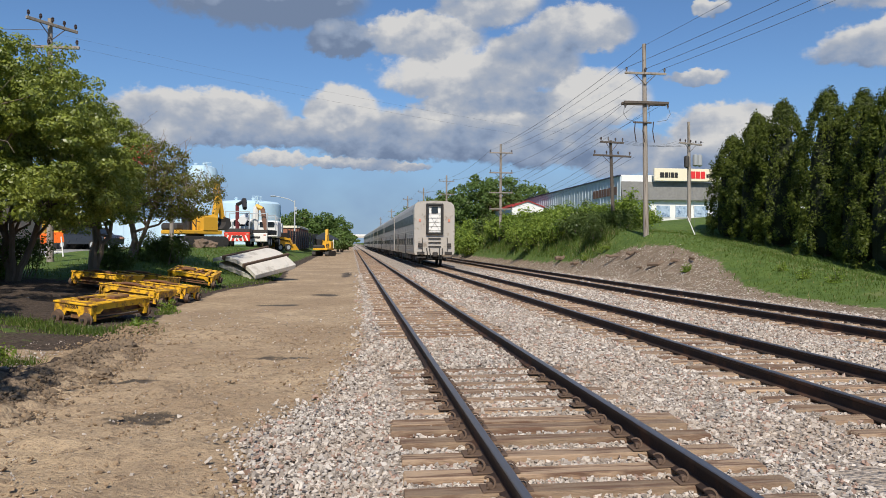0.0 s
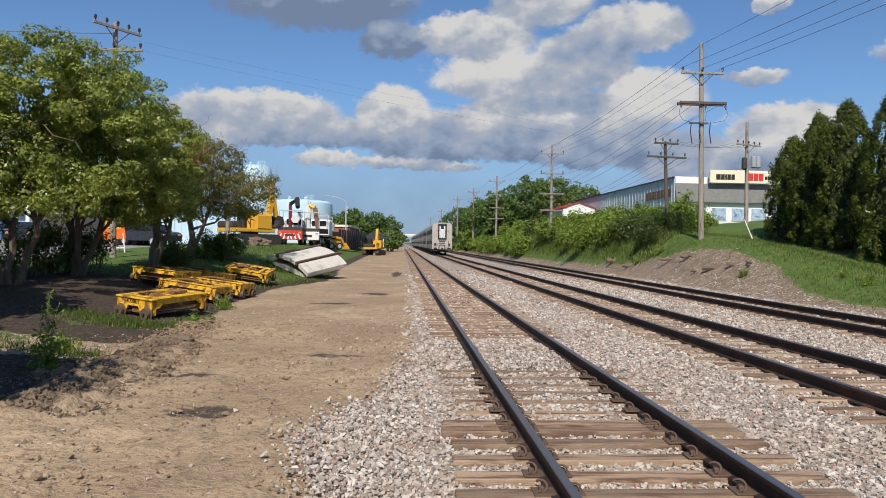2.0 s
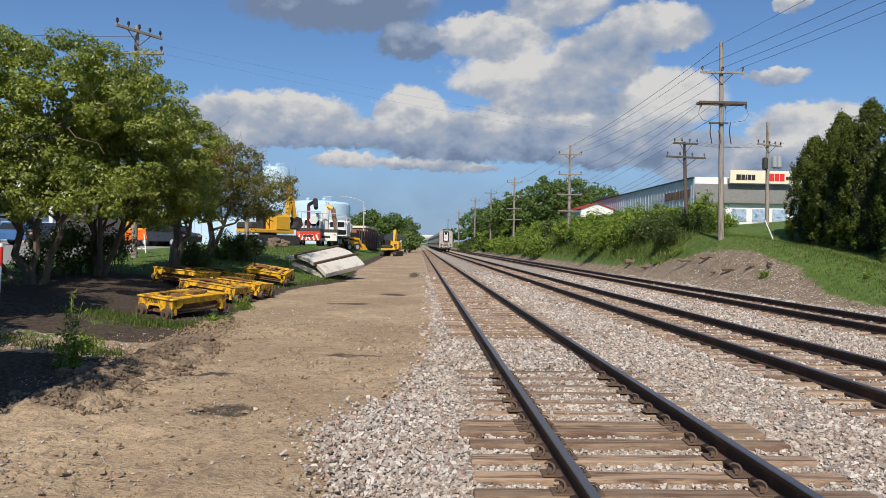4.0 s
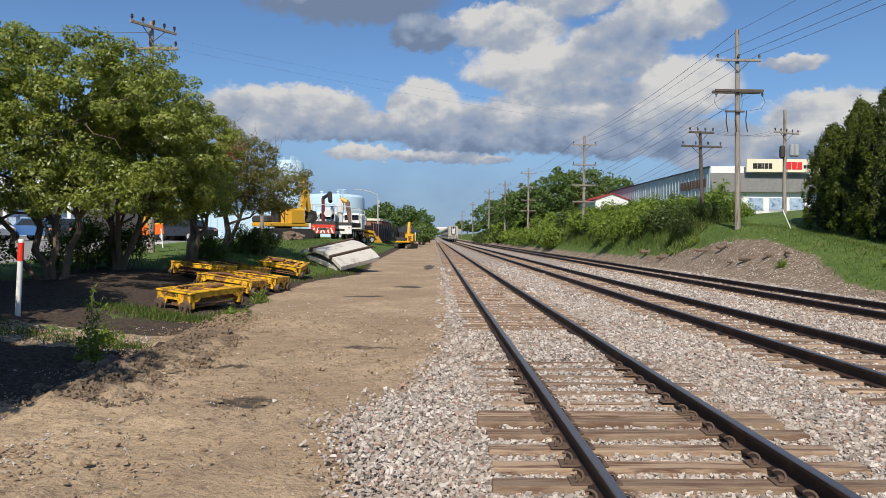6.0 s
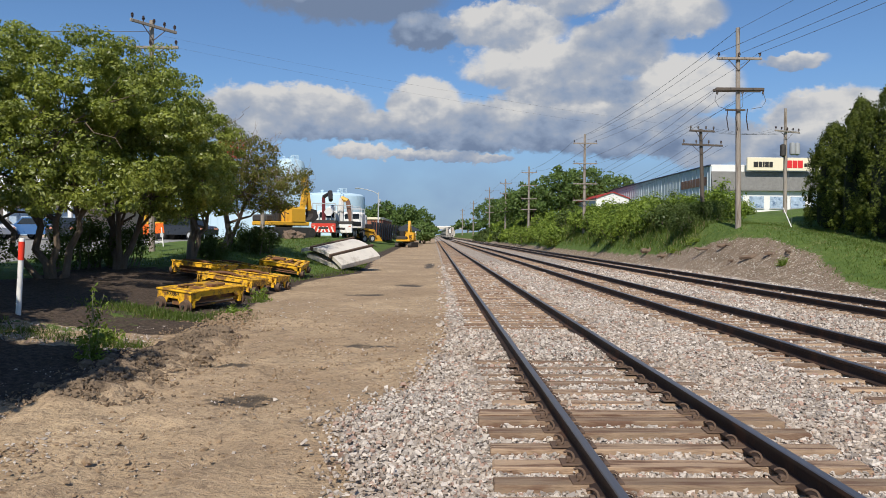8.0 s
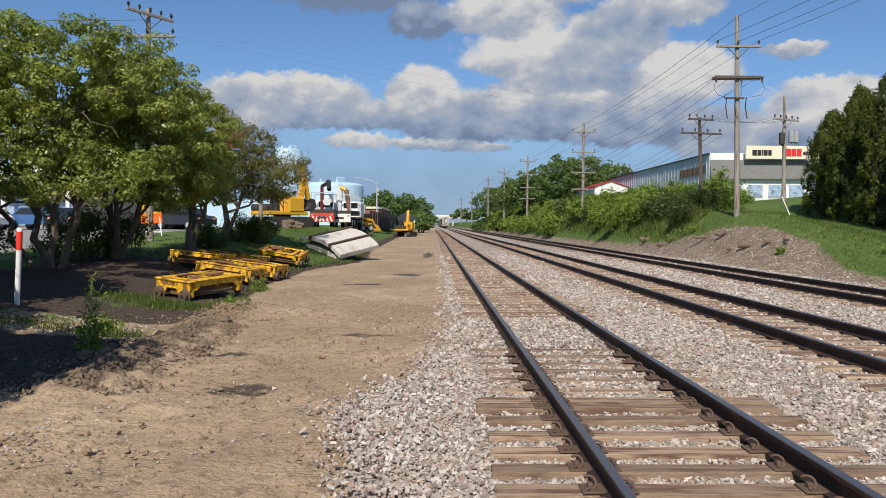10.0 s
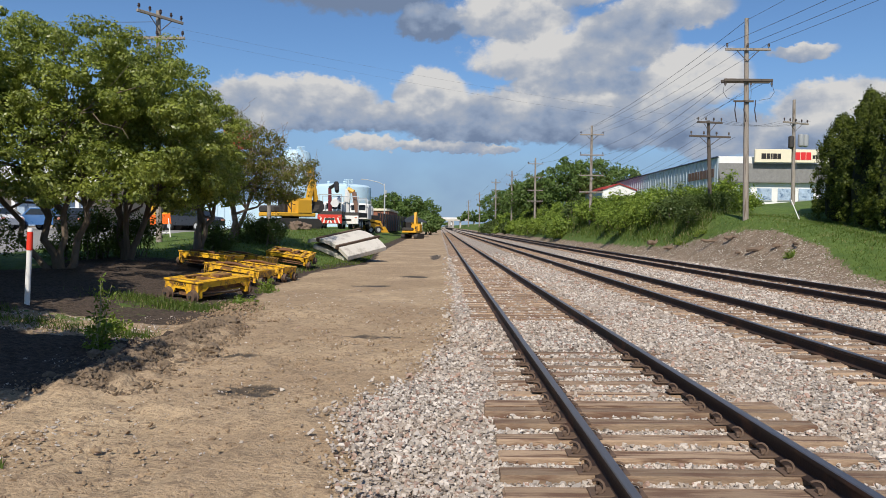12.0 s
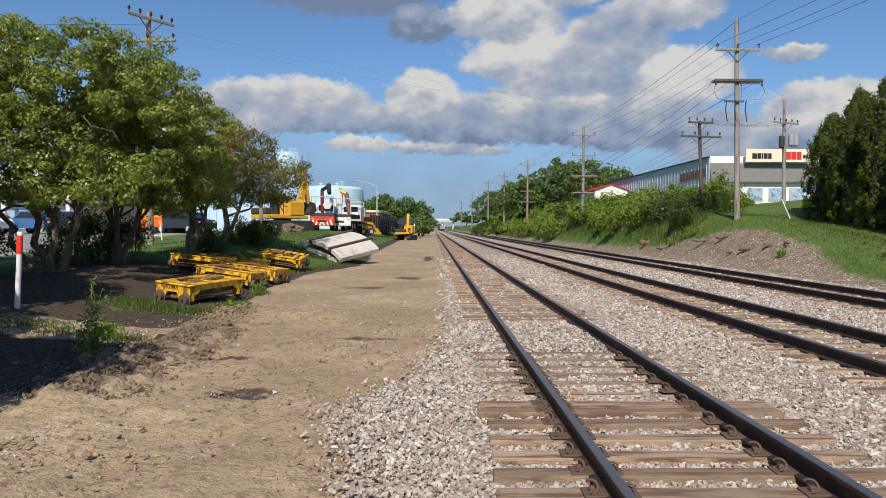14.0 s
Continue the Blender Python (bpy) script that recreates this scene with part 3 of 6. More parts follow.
def build_ballast():
    rng = np.random.default_rng(5)
    pts = []

    def scatter(x0, x1, y0, y1, per):
        n = int((x1 - x0) * (y1 - y0) * per)
        p = np.stack([rng.uniform(x0, x1, n), rng.uniform(y0, y1, n)], 1)
        pts.append(p)
        return n
    beds = ((-1.4, 4.0, 3.6, 9.0, 1250, 0.0195), (-0.6, 4.5, 9.0, 14.0, 560, 0.0245), (4.0, 9.5, 5.5, 9.0, 700, 0.0215), (4.5, 9.5, 9.0, 14.0, 460, 0.026),
            (-0.4, 13.6, 14.0, 21.0, 230, 0.030), (9.5, 13.4, 10.0, 14.0, 260, 0.032), (-0.6, 13.6, 21.0, 32.0, 110, 0.038), (-0.6, 13.8, 32.0, 50.0, 40, 0.05))
    size = np.concatenate([np.full(scatter(*q[:5]), q[5]) for q in beds])
    p = np.concatenate(pts)
    keep = p[:, 0] > ballast_edge(p[:, 1]) + np.abs(rng.normal(0, 0.2, len(p))) * rng.choice([-1, 1, 1], len(p))
    # thinning out with distance
    keep &= rng.uniform(0, 1, len(p)) > np.clip((p[:, 1] - 34) / 20, 0, 1)
    # keep the timber of the ties and the rails mostly clear
    for cx in TRACKS:
        off = np.abs(p[:, 0] - cx)
        half = 1.5 if cx == TRACKS[0] else 1.3
        ys = np.array(NEAR_TIES) if cx == TRACKS[0] else np.arange(-5, 50, 0.52)
        if cx == TRACKS[0]:
            ys = np.concatenate([ys, np.arange(7.85, 10.4, 0.5), np.arange(14.1, 50, 0.5)])
        d = np.abs(p[:, 1][:, None] - ys[None]).min(1)
        keep &= ~((off < half) & (d < 0.10) & (rng.uniform(0, 1, len(p)) < np.where(p[:, 1] > 13, 0.8, 0.95)))
        keep &= ~((np.abs(off - GAUGE) < 0.10))
    p, size = p[keep], size[keep] * rng.lognormal(0, 0.28, keep.sum())
    z = land(p[:, 0], p[:, 1]) + rng.normal(0.004, 0.012, len(p)) + 0.10 * smooth01((0.6 - p[:, 0]) / 1.2) * 0.5
    # the covered stretch of the near track lies higher
    cover = smooth01((p[:, 1] - 10.2) / 0.8) * smooth01((13.6 - p[:, 1]) / 0.8) * (np.abs(p[:, 0] - TRACKS[0]) < 1.5)
    z += 0.05 * cover
    v, f = rocks(rng, np.stack([p[:, 0], p[:, 1], z], 1), size)
    tagged(new("ballast", raw("ballast", v, f, M_STONE)), "loose pale grey crushed stone ballast", "ballast", kind="stuff")
    # pebbles and crumbs on the dirt
    n = 5200
    q = np.stack([rng.uniform(-7, 0.2, n), rng.uniform(3.5, 22, n)], 1)
    u = -q[:, 0] - dirt_edge(q[:, 1])
    q = q[(u < 1.6)]
    zz = land(q[:, 0], q[:, 1]) + 0.004
    v, f = rocks(rng, np.stack([q[:, 0], q[:, 1], zz], 1), rng.lognormal(-4.85, 0.5, len(q)))
    tagged(new("pebbles", raw("pebbles", v, f, M_STONE)), "small pale pebbles strewn over the dirt", "pebbles", kind="stuff")
    # crumbs of soil
    n = 30000
    q = np.stack([rng.uniform(-8, 0.3, n), 3.5 + 14 * rng.uniform(0, 1, n) ** 1.3], 1)
    u = -q[:, 0] - dirt_edge(q[:, 1])
    edge = np.exp(-(u / 0.5) ** 2)
    keep = (q[:, 0] < ballast_edge(q[:, 1]) + 0.3) & (u < 1.0) & (rng.uniform(0, 1, n) < 0.35 + 0.65 * edge)
    q, edge = q[keep], edge[keep]
    size = np.minimum(rng.lognormal(-4.6, 0.55, len(q)) * (1 + 0.9 * edge), 0.032)
    v, f = rocks(rng, np.stack([q[:, 0], q[:, 1], land(q[:, 0], q[:, 1]) + 0.005 + 0.10 * edge * (q[:, 1] > 8.2)], 1), size, 0.7, True)
    tagged(new("soil_crumbs", raw("soil_crumbs", v, f, M_CRUMB)), "loose brown crumbs of soil on the dirt", "soil", kind="stuff")
    # pale chips strewn over the verge
    q = np.concatenate([np.stack([rng.uniform(-6.0, -3.2, 2600), rng.uniform(4.4, 7.6, 2600)], 1), np.stack([rng.uniform(-8.0, -4.4, 1000), rng.uniform(11.6, 13.4, 1000)], 1)])
    q = q[rng.uniform(0, 1, len(q)) < smooth01((-q[:, 0] - 3.1) / 1.2)]
    v, f = rocks(rng, np.stack([q[:, 0], q[:, 1], land(q[:, 0], q[:, 1]) + 0.012], 1), rng.lognormal(-4.3, 0.4, len(q)), 0.45)
    tagged(new("stone_chips", raw("stone_chips", v, f, M_STONE)), "flat pale stone chips on the rough verge", "stones", kind="stuff")
    # broken lumps along the spoil ridge
    n = 6500
    y = 8.0 + 6.4 * rng.uniform(0, 1, n)
    x = -dirt_edge(y) + rng.normal(0.1, 0.30, n)
    hump = np.exp(-((-x - dirt_edge(y)) / 0.38) ** 2) * smooth01((y - 7.2) / 1.3) * smooth01((15.5 - y) / 3.0)
    v, f = rocks(rng, np.stack([x, y, land(x, y) + 0.15 * hump + rng.uniform(-0.01, 0.05, n) * hump], 1), np.minimum(rng.lognormal(-4.1, 0.55, n), 0.045), 0.8, True)
    tagged(new("spoil_lumps", raw("spoil_lumps", v, f, M_CLOD)), "dark broken lumps of earth along the spoil ridge", "soil", kind="stuff")
    # stones in the face of the bank
    n = 3000
    q = np.stack([rng.uniform(13.2, 18.0, n), rng.uniform(18, 48, n)], 1)
    q = q[q[:, 0] < 13.4 + np.interp(q[:, 1], [18, 26, 31, 36, 42, 48], [0.8, 1.3, 3.4, 3.7, 2.6, 1.0])]
    n = len(q)
    v, f = rocks(rng, np.stack([q[:, 0], q[:, 1], land(q[:, 0], q[:, 1])], 1), rng.lognormal(-3.9, 0.45, n))
    tagged(new("bank_stones", raw("bank_stones", v, f, M_STONE)), "pale stones lying in the gravelly bank", "stones", kind="stuff")


def rail_mesh(y0, y1):
    half = [(0.0, 0.18), (0.030, 0.18), (0.036, 0.172), (0.036, 0.142), (0.012, 0.128), (0.010, 0.045), (0.020, 0.03), (0.07, 0.016), (0.07, 0.004), (0.0, 0.004)]
    prof = half + [(-x, z) for x, z in half[-2:0:-1]]
    g = Geo()
    g.prism(prof, "y", y0, y1)
    k = len(prof)
    for i in (0, 1, k - 2, k - 1):
        g.mi[2 + i] = 1
    return g.mesh("rail", [M_RAIL, M_RAILTOP])


def clip_mesh():
    """A bent spring clip on its base plate, beside the rail foot (rail to the +x side)."""
    g = Geo()
    g.box((0.02, 0, 0.008), (0.19, 0.17, 0.016), 0.004)
    pts = []
    for k in range(11):
        a = -2.6 + 5.2 * k / 10
        pts.append((-0.005 + 0.036 * math.cos(a), 0.012 * k - 0.06, 0.05 + 0.034 * math.sin(a)))
    g.tube(pts, 0.010, 6)
    g.box((-0.01, 0.0, 0.03), (0.04, 0.05, 0.045), 0.006)
    return g.mesh("rail_clip", M_CLIP, True)


def build_tracks():
    rng = np.random.default_rng(8)
    clip = clip_mesh()
    rail = rail_mesh(-6, 1400)
    tie_meshes = []
    for half, wid in ((1.5, 0.096), (1.30, 0.10)):
        for k in range(3):
            g = Geo()
            g.box((0, 0, -0.07), (2 * half, 2 * wid, 0.155), 0.012)
            g.v = [(x + rng.normal(0, 0.006), y + rng.normal(0, 0.006), z + (rng.normal(0, 0.006) if z > -0.05 else 0)) for x, y, z in g.v]
            tie_meshes.append(g.mesh("tie", M_TIE))
    for t, cx in enumerate(TRACKS):
        track = thing("railway_track", pose(cx, 0, 0), ("rusty rails on weathered timber ties in pale ballast", "dark rails on brown timber ties beside the bank", "main line of dark rails on half-buried timber ties")[(0, 2, 1)[t]], "railway track", "railway tracks", kind="structure")
        for side in (-1, 1):
            r = new("rail", rail)
            r.parent = track
            r.matrix_basis = pose(side * GAUGE, 0, 0)
        if t == 0:
            ys = [(y, 1, -0.02) for y in np.arange(-5, 3.7, 0.5)] + [(y, 0, 0.005) for y in NEAR_TIES] + [(y, 1, -0.022) for y in np.arange(7.85, 10.4, 0.5)] + [(y, 1, -0.006) for y in np.arange(14.1, 62, 0.5)]
        else:
            ys = [(y, 1, 0.004 if y < 12 else -0.004) for y in np.arange(-5, 62, 0.52)]
        for y, kind, dz in ys:
            o = new("tie", tie_meshes[3 * kind + int(rng.integers(3))])
            o.parent = track
            o.matrix_basis = pose(rng.normal(0, 0.03), y + rng.normal(0, 0.012), dz + (rng.normal(0, 0.006) if y < 12 else rng.uniform(0, 0.006)), 0, 0, rng.normal(0, 0.5))
            if t == 0 and 3.9 < y < 10:
                for side in (-1, 1):
                    for inner in (-1, 1):
                        c = new("rail_clip", clip)
                        c.parent = track
                        c.matrix_basis = pose(side * GAUGE + inner * 0.115, y, 0.012, 0, 0, 180 if inner > 0 else 0)
        g = Geo()
        for y in np.arange(62, 220, 0.55):
            g.box((rng.normal(0, 0.03), y, -0.1), (2.6, 0.22, 0.15))
        tagged(part("far_ties", g, M_TIE, track), kind="stuff")


# ---- the train ----
def bilevel_coach(rear):
    """One bi-level coach, its rear end at y = 0, rail top at z = 0, running towards +y."""
    w, top, length = 1.53, 4.92, 25.2
    sec = [(-w, 0.95), (-w, 4.35), (-w + 0.06, 4.6), (-w + 0.22, 4.78), (-w + 0.55, 4.88), (0, top), (w - 0.55, 4.88), (w - 0.22, 4.78), (w - 0.06, 4.6), (w, 4.35), (w, 0.95), (w - 0.12, 0.8), (-w + 0.12, 0.8)]
    # corrugated flanks
    ribs = [q for z in (1.15, 1.3, 1.45, 2.35, 2.5, 2.65) for q in ((w, z - 0.03), (w + 0.022, z - 0.015), (w + 0.022, z + 0.015), (w, z + 0.03))]
    sec = sec[:1] + [(-a, b) for a, b in ribs] + sec[1:10] + ribs[::-1] + sec[10:]
    body = Geo()
    body.prism(sec, "y", 0, length)
    return body, w, length


def build_train():
    train = thing("passenger_train", pose(TRACKS[1], 54, 0.18), "stainless steel bi-level passenger train running away on the middle track", "train")
    first = None
    for c in range(9):
        y0 = c * 25.9
        body, w, length = bilevel_coach(c == 0)
        if first is None:
            car = part("coach", body, M_STEEL, train, "ribbed stainless steel coach")
            car.matrix_basis = pose(0, y0, 0)
            first = car.data
            for sd in (-1, 1):
                g = Geo()
                g.box((sd * (w + 0.012), length / 2, 3.55), (0.03, length - 2.0, 0.72), 0.01)
                part("upper_window_band", g, M_TWIN, car, "long dark window band")
                for k in range(11):
                    g = Geo()
                    if k in (3, 8):
                        g.box((sd * (w + 0.012), 2.2 + k * 2.1, 1.6), (0.03, 0.85, 1.9), 0.02)
                        part("side_door", g, M_DARK, car, "dark recessed side door")
                    else:
                        g.box((sd * (w + 0.014), 2.2 + k * 2.1, 1.85), (0.03, 1.3, 0.55), 0.02)
                        part("lower_window", g, M_TWIN, car)
            for yb in (3.6, length - 3.6):
                g = Geo()
                for sd in (-1, 1):
                    g.box((sd * 1.02, yb, 0.48), (0.16, 3.3, 0.34), 0.05)
                    for dy in (-1.25, 1.25):
                        g.tube([(sd * 0.66, yb + dy, 0.455), (sd * 0.82, yb + dy, 0.455)], 0.455, 20)
                        g.box((sd * 1.12, yb + dy, 0.46), (0.14, 0.34, 0.34), 0.04)
                for dy in (-1.25, 1.25):
                    g.tube([(-0.8, yb + dy, 0.455), (0.8, yb + dy, 0.455)], 0.08, 10)
                part("bogie", g, M_DARK, car, "dark four-wheel bogie")
            g = Geo()
            for k in range(4):
                g.box((0, 8 + k * 2.8, 0.56), (2.5, 2.2, 0.44), 0.05)
            part("underfloor_box", g, M_DARK, car)
            kids = list(car.children)
        else:
            car = new("coach", first)
            car.parent = train
            car.matrix_basis = pose(0, y0, 0)
            for k in kids:
                o = k.copy()
                scene.collection.objects.link(o)
                o.parent = car
        g = Geo()
        g.box((0, length + 0.35, 3.3), (1.1, 0.72, 2.2), 0.04)
        part("gangway_bellows", g, M_BLACK, car, "black rubber gangway")
    # tail end of the last coach
    tail = [o for o in train.children][0]
    g = Geo()
    for sd in (-1, 1):
        g.box((sd * 0.56, -0.13, 3.52), (0.2, 0.26, 2.25), 0.05)
    g.box((0, -0.13, 4.6), (1.32, 0.26, 0.2), 0.05)
    g.box((0, -0.13, 2.44), (1.32, 0.26, 0.16), 0.05)
    part("gangway_frame", g, M_BLACK, tail, "dark rubber diaphragm frame")
    g = Geo()
    g.box((0, -0.03, 3.5), (0.92, 0.06, 2.0), 0.01)
    part("end_door", g, M_WHITE, tail, "pale end door behind a folding gate")
    g = Geo()
    g.box((0, -0.07, 4.2), (0.5, 0.03, 0.5), 0.04)
    part("end_door_window", g, M_GLASS, tail)
    g = Geo()
    for k in range(5):
        g.tube([(-0.45, -0.1, 2.65 + k * 0.32), (0.45, -0.1, 2.65 + k * 0.32)], 0.011, 6)
    for a, b in ((-0.42, 0.42), (0.42, -0.42)):
        g.tube([(a, -0.11, 2.6), (b, -0.11, 3.9)], 0.007, 6)
    part("folding_gate", g, M_DARK, tail)
    for sd in (-1, 1):
        g = Geo()
        g.box((sd * 1.12, -0.04, 3.42), (0.16, 0.06, 0.22), 0.02)
        part("marker_light", g, M_TAIL, tail, "red tail lamp")
        g = Geo()
        g.tube([(sd * 0.95, -0.05, 1.0), (sd * 0.95, -0.25, 1.0), (sd * 0.95, -0.25, 2.1), (sd * 0.95, -0.05, 2.1)], 0.025, 6)
        part("grab_rail", g, M_DARK, tail)
        for at_, sz in (((1.05, -0.12, 0.95), (0.55, 0.22, 0.2)), ((1.1, -0.1, 1.55), (0.3, 0.2, 0.28)), ((1.0, -0.1, 0.62), (0.7, 0.16, 0.12))):
            g = Geo()
            g.box((sd * at_[0], at_[1], at_[2]), sz, 0.02)
            part("corner_step", g, M_DARK, tail)
        for k in range(2):
            g = Geo()
            g.tube([(sd * (0.38 + 0.22 * k), -0.02, 1.3), (sd * (0.36 + 0.2 * k), -0.3, 0.9), (sd * (0.3 + 0.2 * k), -0.3, 0.5), (sd * (0.2 + 0.2 * k), -0.2, 0.55)], 0.035, 6)
            part("air_hose", g, M_BLACK, tail)
    g = Geo()
    g.box((0, -0.28, 0.85), (0.3, 0.7, 0.32), 0.05)
    g.box((0, -0.62, 0.85), (0.36, 0.2, 0.4), 0.06)
    part("coupler", g, M_DARK, tail, "heavy cast coupler")
    for z in (1.75, 2.05, 1.45):
        g = Geo()
        g.box((0, -0.06, z), (0.95, 0.12, 0.07), 0.02)
        part("end_step", g, M_DARK, tail)
    return train


M_TWIN = surface("tinted_window", (0.012, 0.014, 0.016), 0.35, 0.1, spec=0.2, bump=0)
M_TAIL = surface("red_lens", (0.60, 0.26, 0.18), 0.3, 0.05)


# ---- poles and wires ----
def crossarm(g, z, half, turn=0.0, off=0.14, thick=0.12):
    m = pose(0, 0, z, 0, 0, turn)
    g.box((0, -off, 0), (2 * half, 0.10, thick), 0.01, m)


def insulator(x, y, z, h=0.28):
    g = Geo()
    g.lathe([(0.02, 0), (0.02, h * 0.3), (0.06, h * 0.35), (0.05, h * 0.5), (0.075, h * 0.55), (0.05, h * 0.75), (0.07, h * 0.8), (0.03, h)], 8, pose(x, y, z))
    return g


def utility_pole(x, y, base, top, arms, label, lean=(0, 0), dark=False, r=0.16, pins=True, braces=True):
    """arms: (height, half length, turn, insulator count)"""
    ob = thing("utility_pole", pose(x, y, base), label, "utility pole", "utility poles")
    h = top - base
    mat = M_POLED if dark else M_POLE
    g = Geo()
    g.tube([(0, 0, -0.3), (lean[0] * 0.5, lean[1] * 0.5, h * 0.5), (lean[0], lean[1], h)], [r, r * 0.85, r * 0.66], 12)
    part("pole", g, mat, ob, smooth=True)
    for z, half, turn, count in arms:
        m = pose(lean[0] * (z - base) / h, lean[1] * (z - base) / h, z - base, 0, 0, turn)
        g = Geo()
        g.box((0, -r - 0.02, 0), (2 * half, 0.10, 0.13), 0.012)
        part("crossarm", g, mat, ob, m=m)
        if braces:
            for sd in (-1, 1):
                g = Geo()
                g.tube([(sd * half * 0.5, -r - 0.03, -0.05), (0, -r * 0.9, -0.65)], 0.022, 5)
                part("brace", g, M_POLED, ob, m=m)
        for k in range(count):
            px = -half * 0.92 + 1.84 * half * k / max(1, count - 1)
            part("insulator", insulator(px, -r - 0.02, 0.06), M_INSUL, ob, smooth=True, m=m)
    return ob


def wire(a, b, sag, r=0.014, label="slack black overhead wire between poles"):
    a, b = Vector(a), Vector(b)
    n = 16
    pts = [a.lerp(b, k / n) - Vector((0, 0, sag * 4 * (k / n) * (1 - k / n))) for k in range(n + 1)]
    g = Geo()
    g.tube(pts, r, 5)
    return tagged(part("overhead_wire", g, M_WIRE, smooth=True), label, "wire", "overhead wires")


# ---- plants ----
def leaf_mesh(name, rng, pts, normals, size, material, aspect=0.55, droop=0.0):
    """One small folded blade for each point, facing near its normal."""
    n = len(pts)
    nr = normals + rng.normal(0, 0.42, (n, 3))
    nr /= np.linalg.norm(nr, axis=1, keepdims=True) + 1e-9
    t = np.cross(nr, rng.normal(0, 1, (n, 3)))
    t[:, 2] -= droop
    t /= np.linalg.norm(t, axis=1, keepdims=True) + 1e-9
    b = np.cross(nr, t)
    s = size * rng.lognormal(0, 0.3, n)[:, None]
    v = np.stack([pts - t * s, pts + b * s * aspect, pts + t * s, pts - b * s * aspect], 1).reshape(-1, 3)
    f = np.arange(4 * n).reshape(n, 4)
    return raw(name, v, f, material)


def clumps(rng, centres, radii, per, shell=0.55):
    """Points and outward normals in many small leafy clumps."""
    n = len(centres)
    d = rng.normal(0, 1, (n * per, 3))
    d /= np.linalg.norm(d, axis=1, keepdims=True)
    r = rng.uniform(shell, 1.0, (n * per, 1)) ** 0.7
    c, rad = np.repeat(centres, per, 0), np.repeat(radii, per, 0)
    out = d * np.array([1, 1, 0.75])
    out[:, 2] += 0.45
    return c + d * r * rad, out


def crown_points(rng, lobes, count):
    """Clump centres spread over the outer part of a few big lobes (x, y, z, rx, ry, rz)."""
    lobes = np.array(lobes, float)
    vol = lobes[:, 3] * lobes[:, 4] * lobes[:, 5]
    pick = rng.choice(len(lobes), count, p=vol / vol.sum())
    d = rng.normal(0, 1, (count, 3))
    d /= np.linalg.norm(d, axis=1, keepdims=True)
    r = rng.uniform(0.35, 1.04, (count, 1)) ** 0.55
    return lobes[pick, :3] + d * r * lobes[pick, 3:]


def limb(g, rng, a, b, r0, r1, wob=0.12, n=6):
    a, b = Vector(a), Vector(b)
    length = (b - a).length
    pts = []
    for k in range(n + 1):
        p = a.lerp(b, k / n)
        if 0 < k < n:
            p += Vector(rng.normal(0, wob * length / n, 3))
        pts.append(p)
    g.tube(pts, [r0 + (r1 - r0) * k / n for k in range(n + 1)], 7)
    return pts


def tree(name, x, y, lobes, stems, label, seed, leaf=0.055, count=260, per=120, clump=0.42, material=None, bare=0, category="tree", z=None, droop=0.2):
    rng = np.random.default_rng(seed)
    z0 = float(land(x, y)) if z is None else z
    ob = thing(name, pose(x, y, z0), label, category, "trees" if category == "tree" else "shrubs")
    cen = crown_points(rng, lobes, count)
    g = Geo()
    for (dx, dy, h, r) in stems:
        top = Vector((dx, dy, h))
        pts = limb(g, rng, (dx * 0.12, dy * 0.12, -0.15), top, r, r * 0.55, 0.16)
        for k in range(6):
            tip = Vector(cen[rng.integers(len(cen))])
            if tip.z < h * 0.6:
                tip.z = h * 0.9 + rng.uniform(0, 1)
            st = pts[int(rng.integers(3, 7))]
            sub = limb(g, rng, st, tip, r * 0.45, 0.012, 0.2)
            for q in range(3):
                limb(g, rng, sub[int(rng.integers(2, 6))], Vector(cen[rng.integers(len(cen))]).lerp(tip, 0.5), r * 0.2, 0.006, 0.2, 4)
    part("trunk", g, M_BARK, ob, "forked dark trunk and limbs", smooth=True)
    if bare:
        g = Geo()
        for k in range(bare):
            c = Vector(cen[rng.integers(len(cen))])
            up = Vector(rng.normal(0, 1, 3))
            up.z = abs(up.z) + 0.6
            limb(g, rng, c, c + up.normalized() * rng.uniform(0.6, 1.5), 0.014, 0.004, 0.25, 4)
        part("deadwood", g, M_TWIG, ob, "dead grey twigs")
    p, nr = clumps(rng, cen, rng.uniform(0.6, 1.3, (len(cen), 1)) * clump * np.array([[1.1, 1.1, 0.7]]), per)
    ob_leaf = new("crown", leaf_mesh("crown", rng, p, nr, leaf, material or M_LEAF, droop=droop))
    ob_leaf.parent = ob
    return ob


M_TWIG = surface("grey_twigs", (0.27, 0.23, 0.20), 0.95, 0.2)


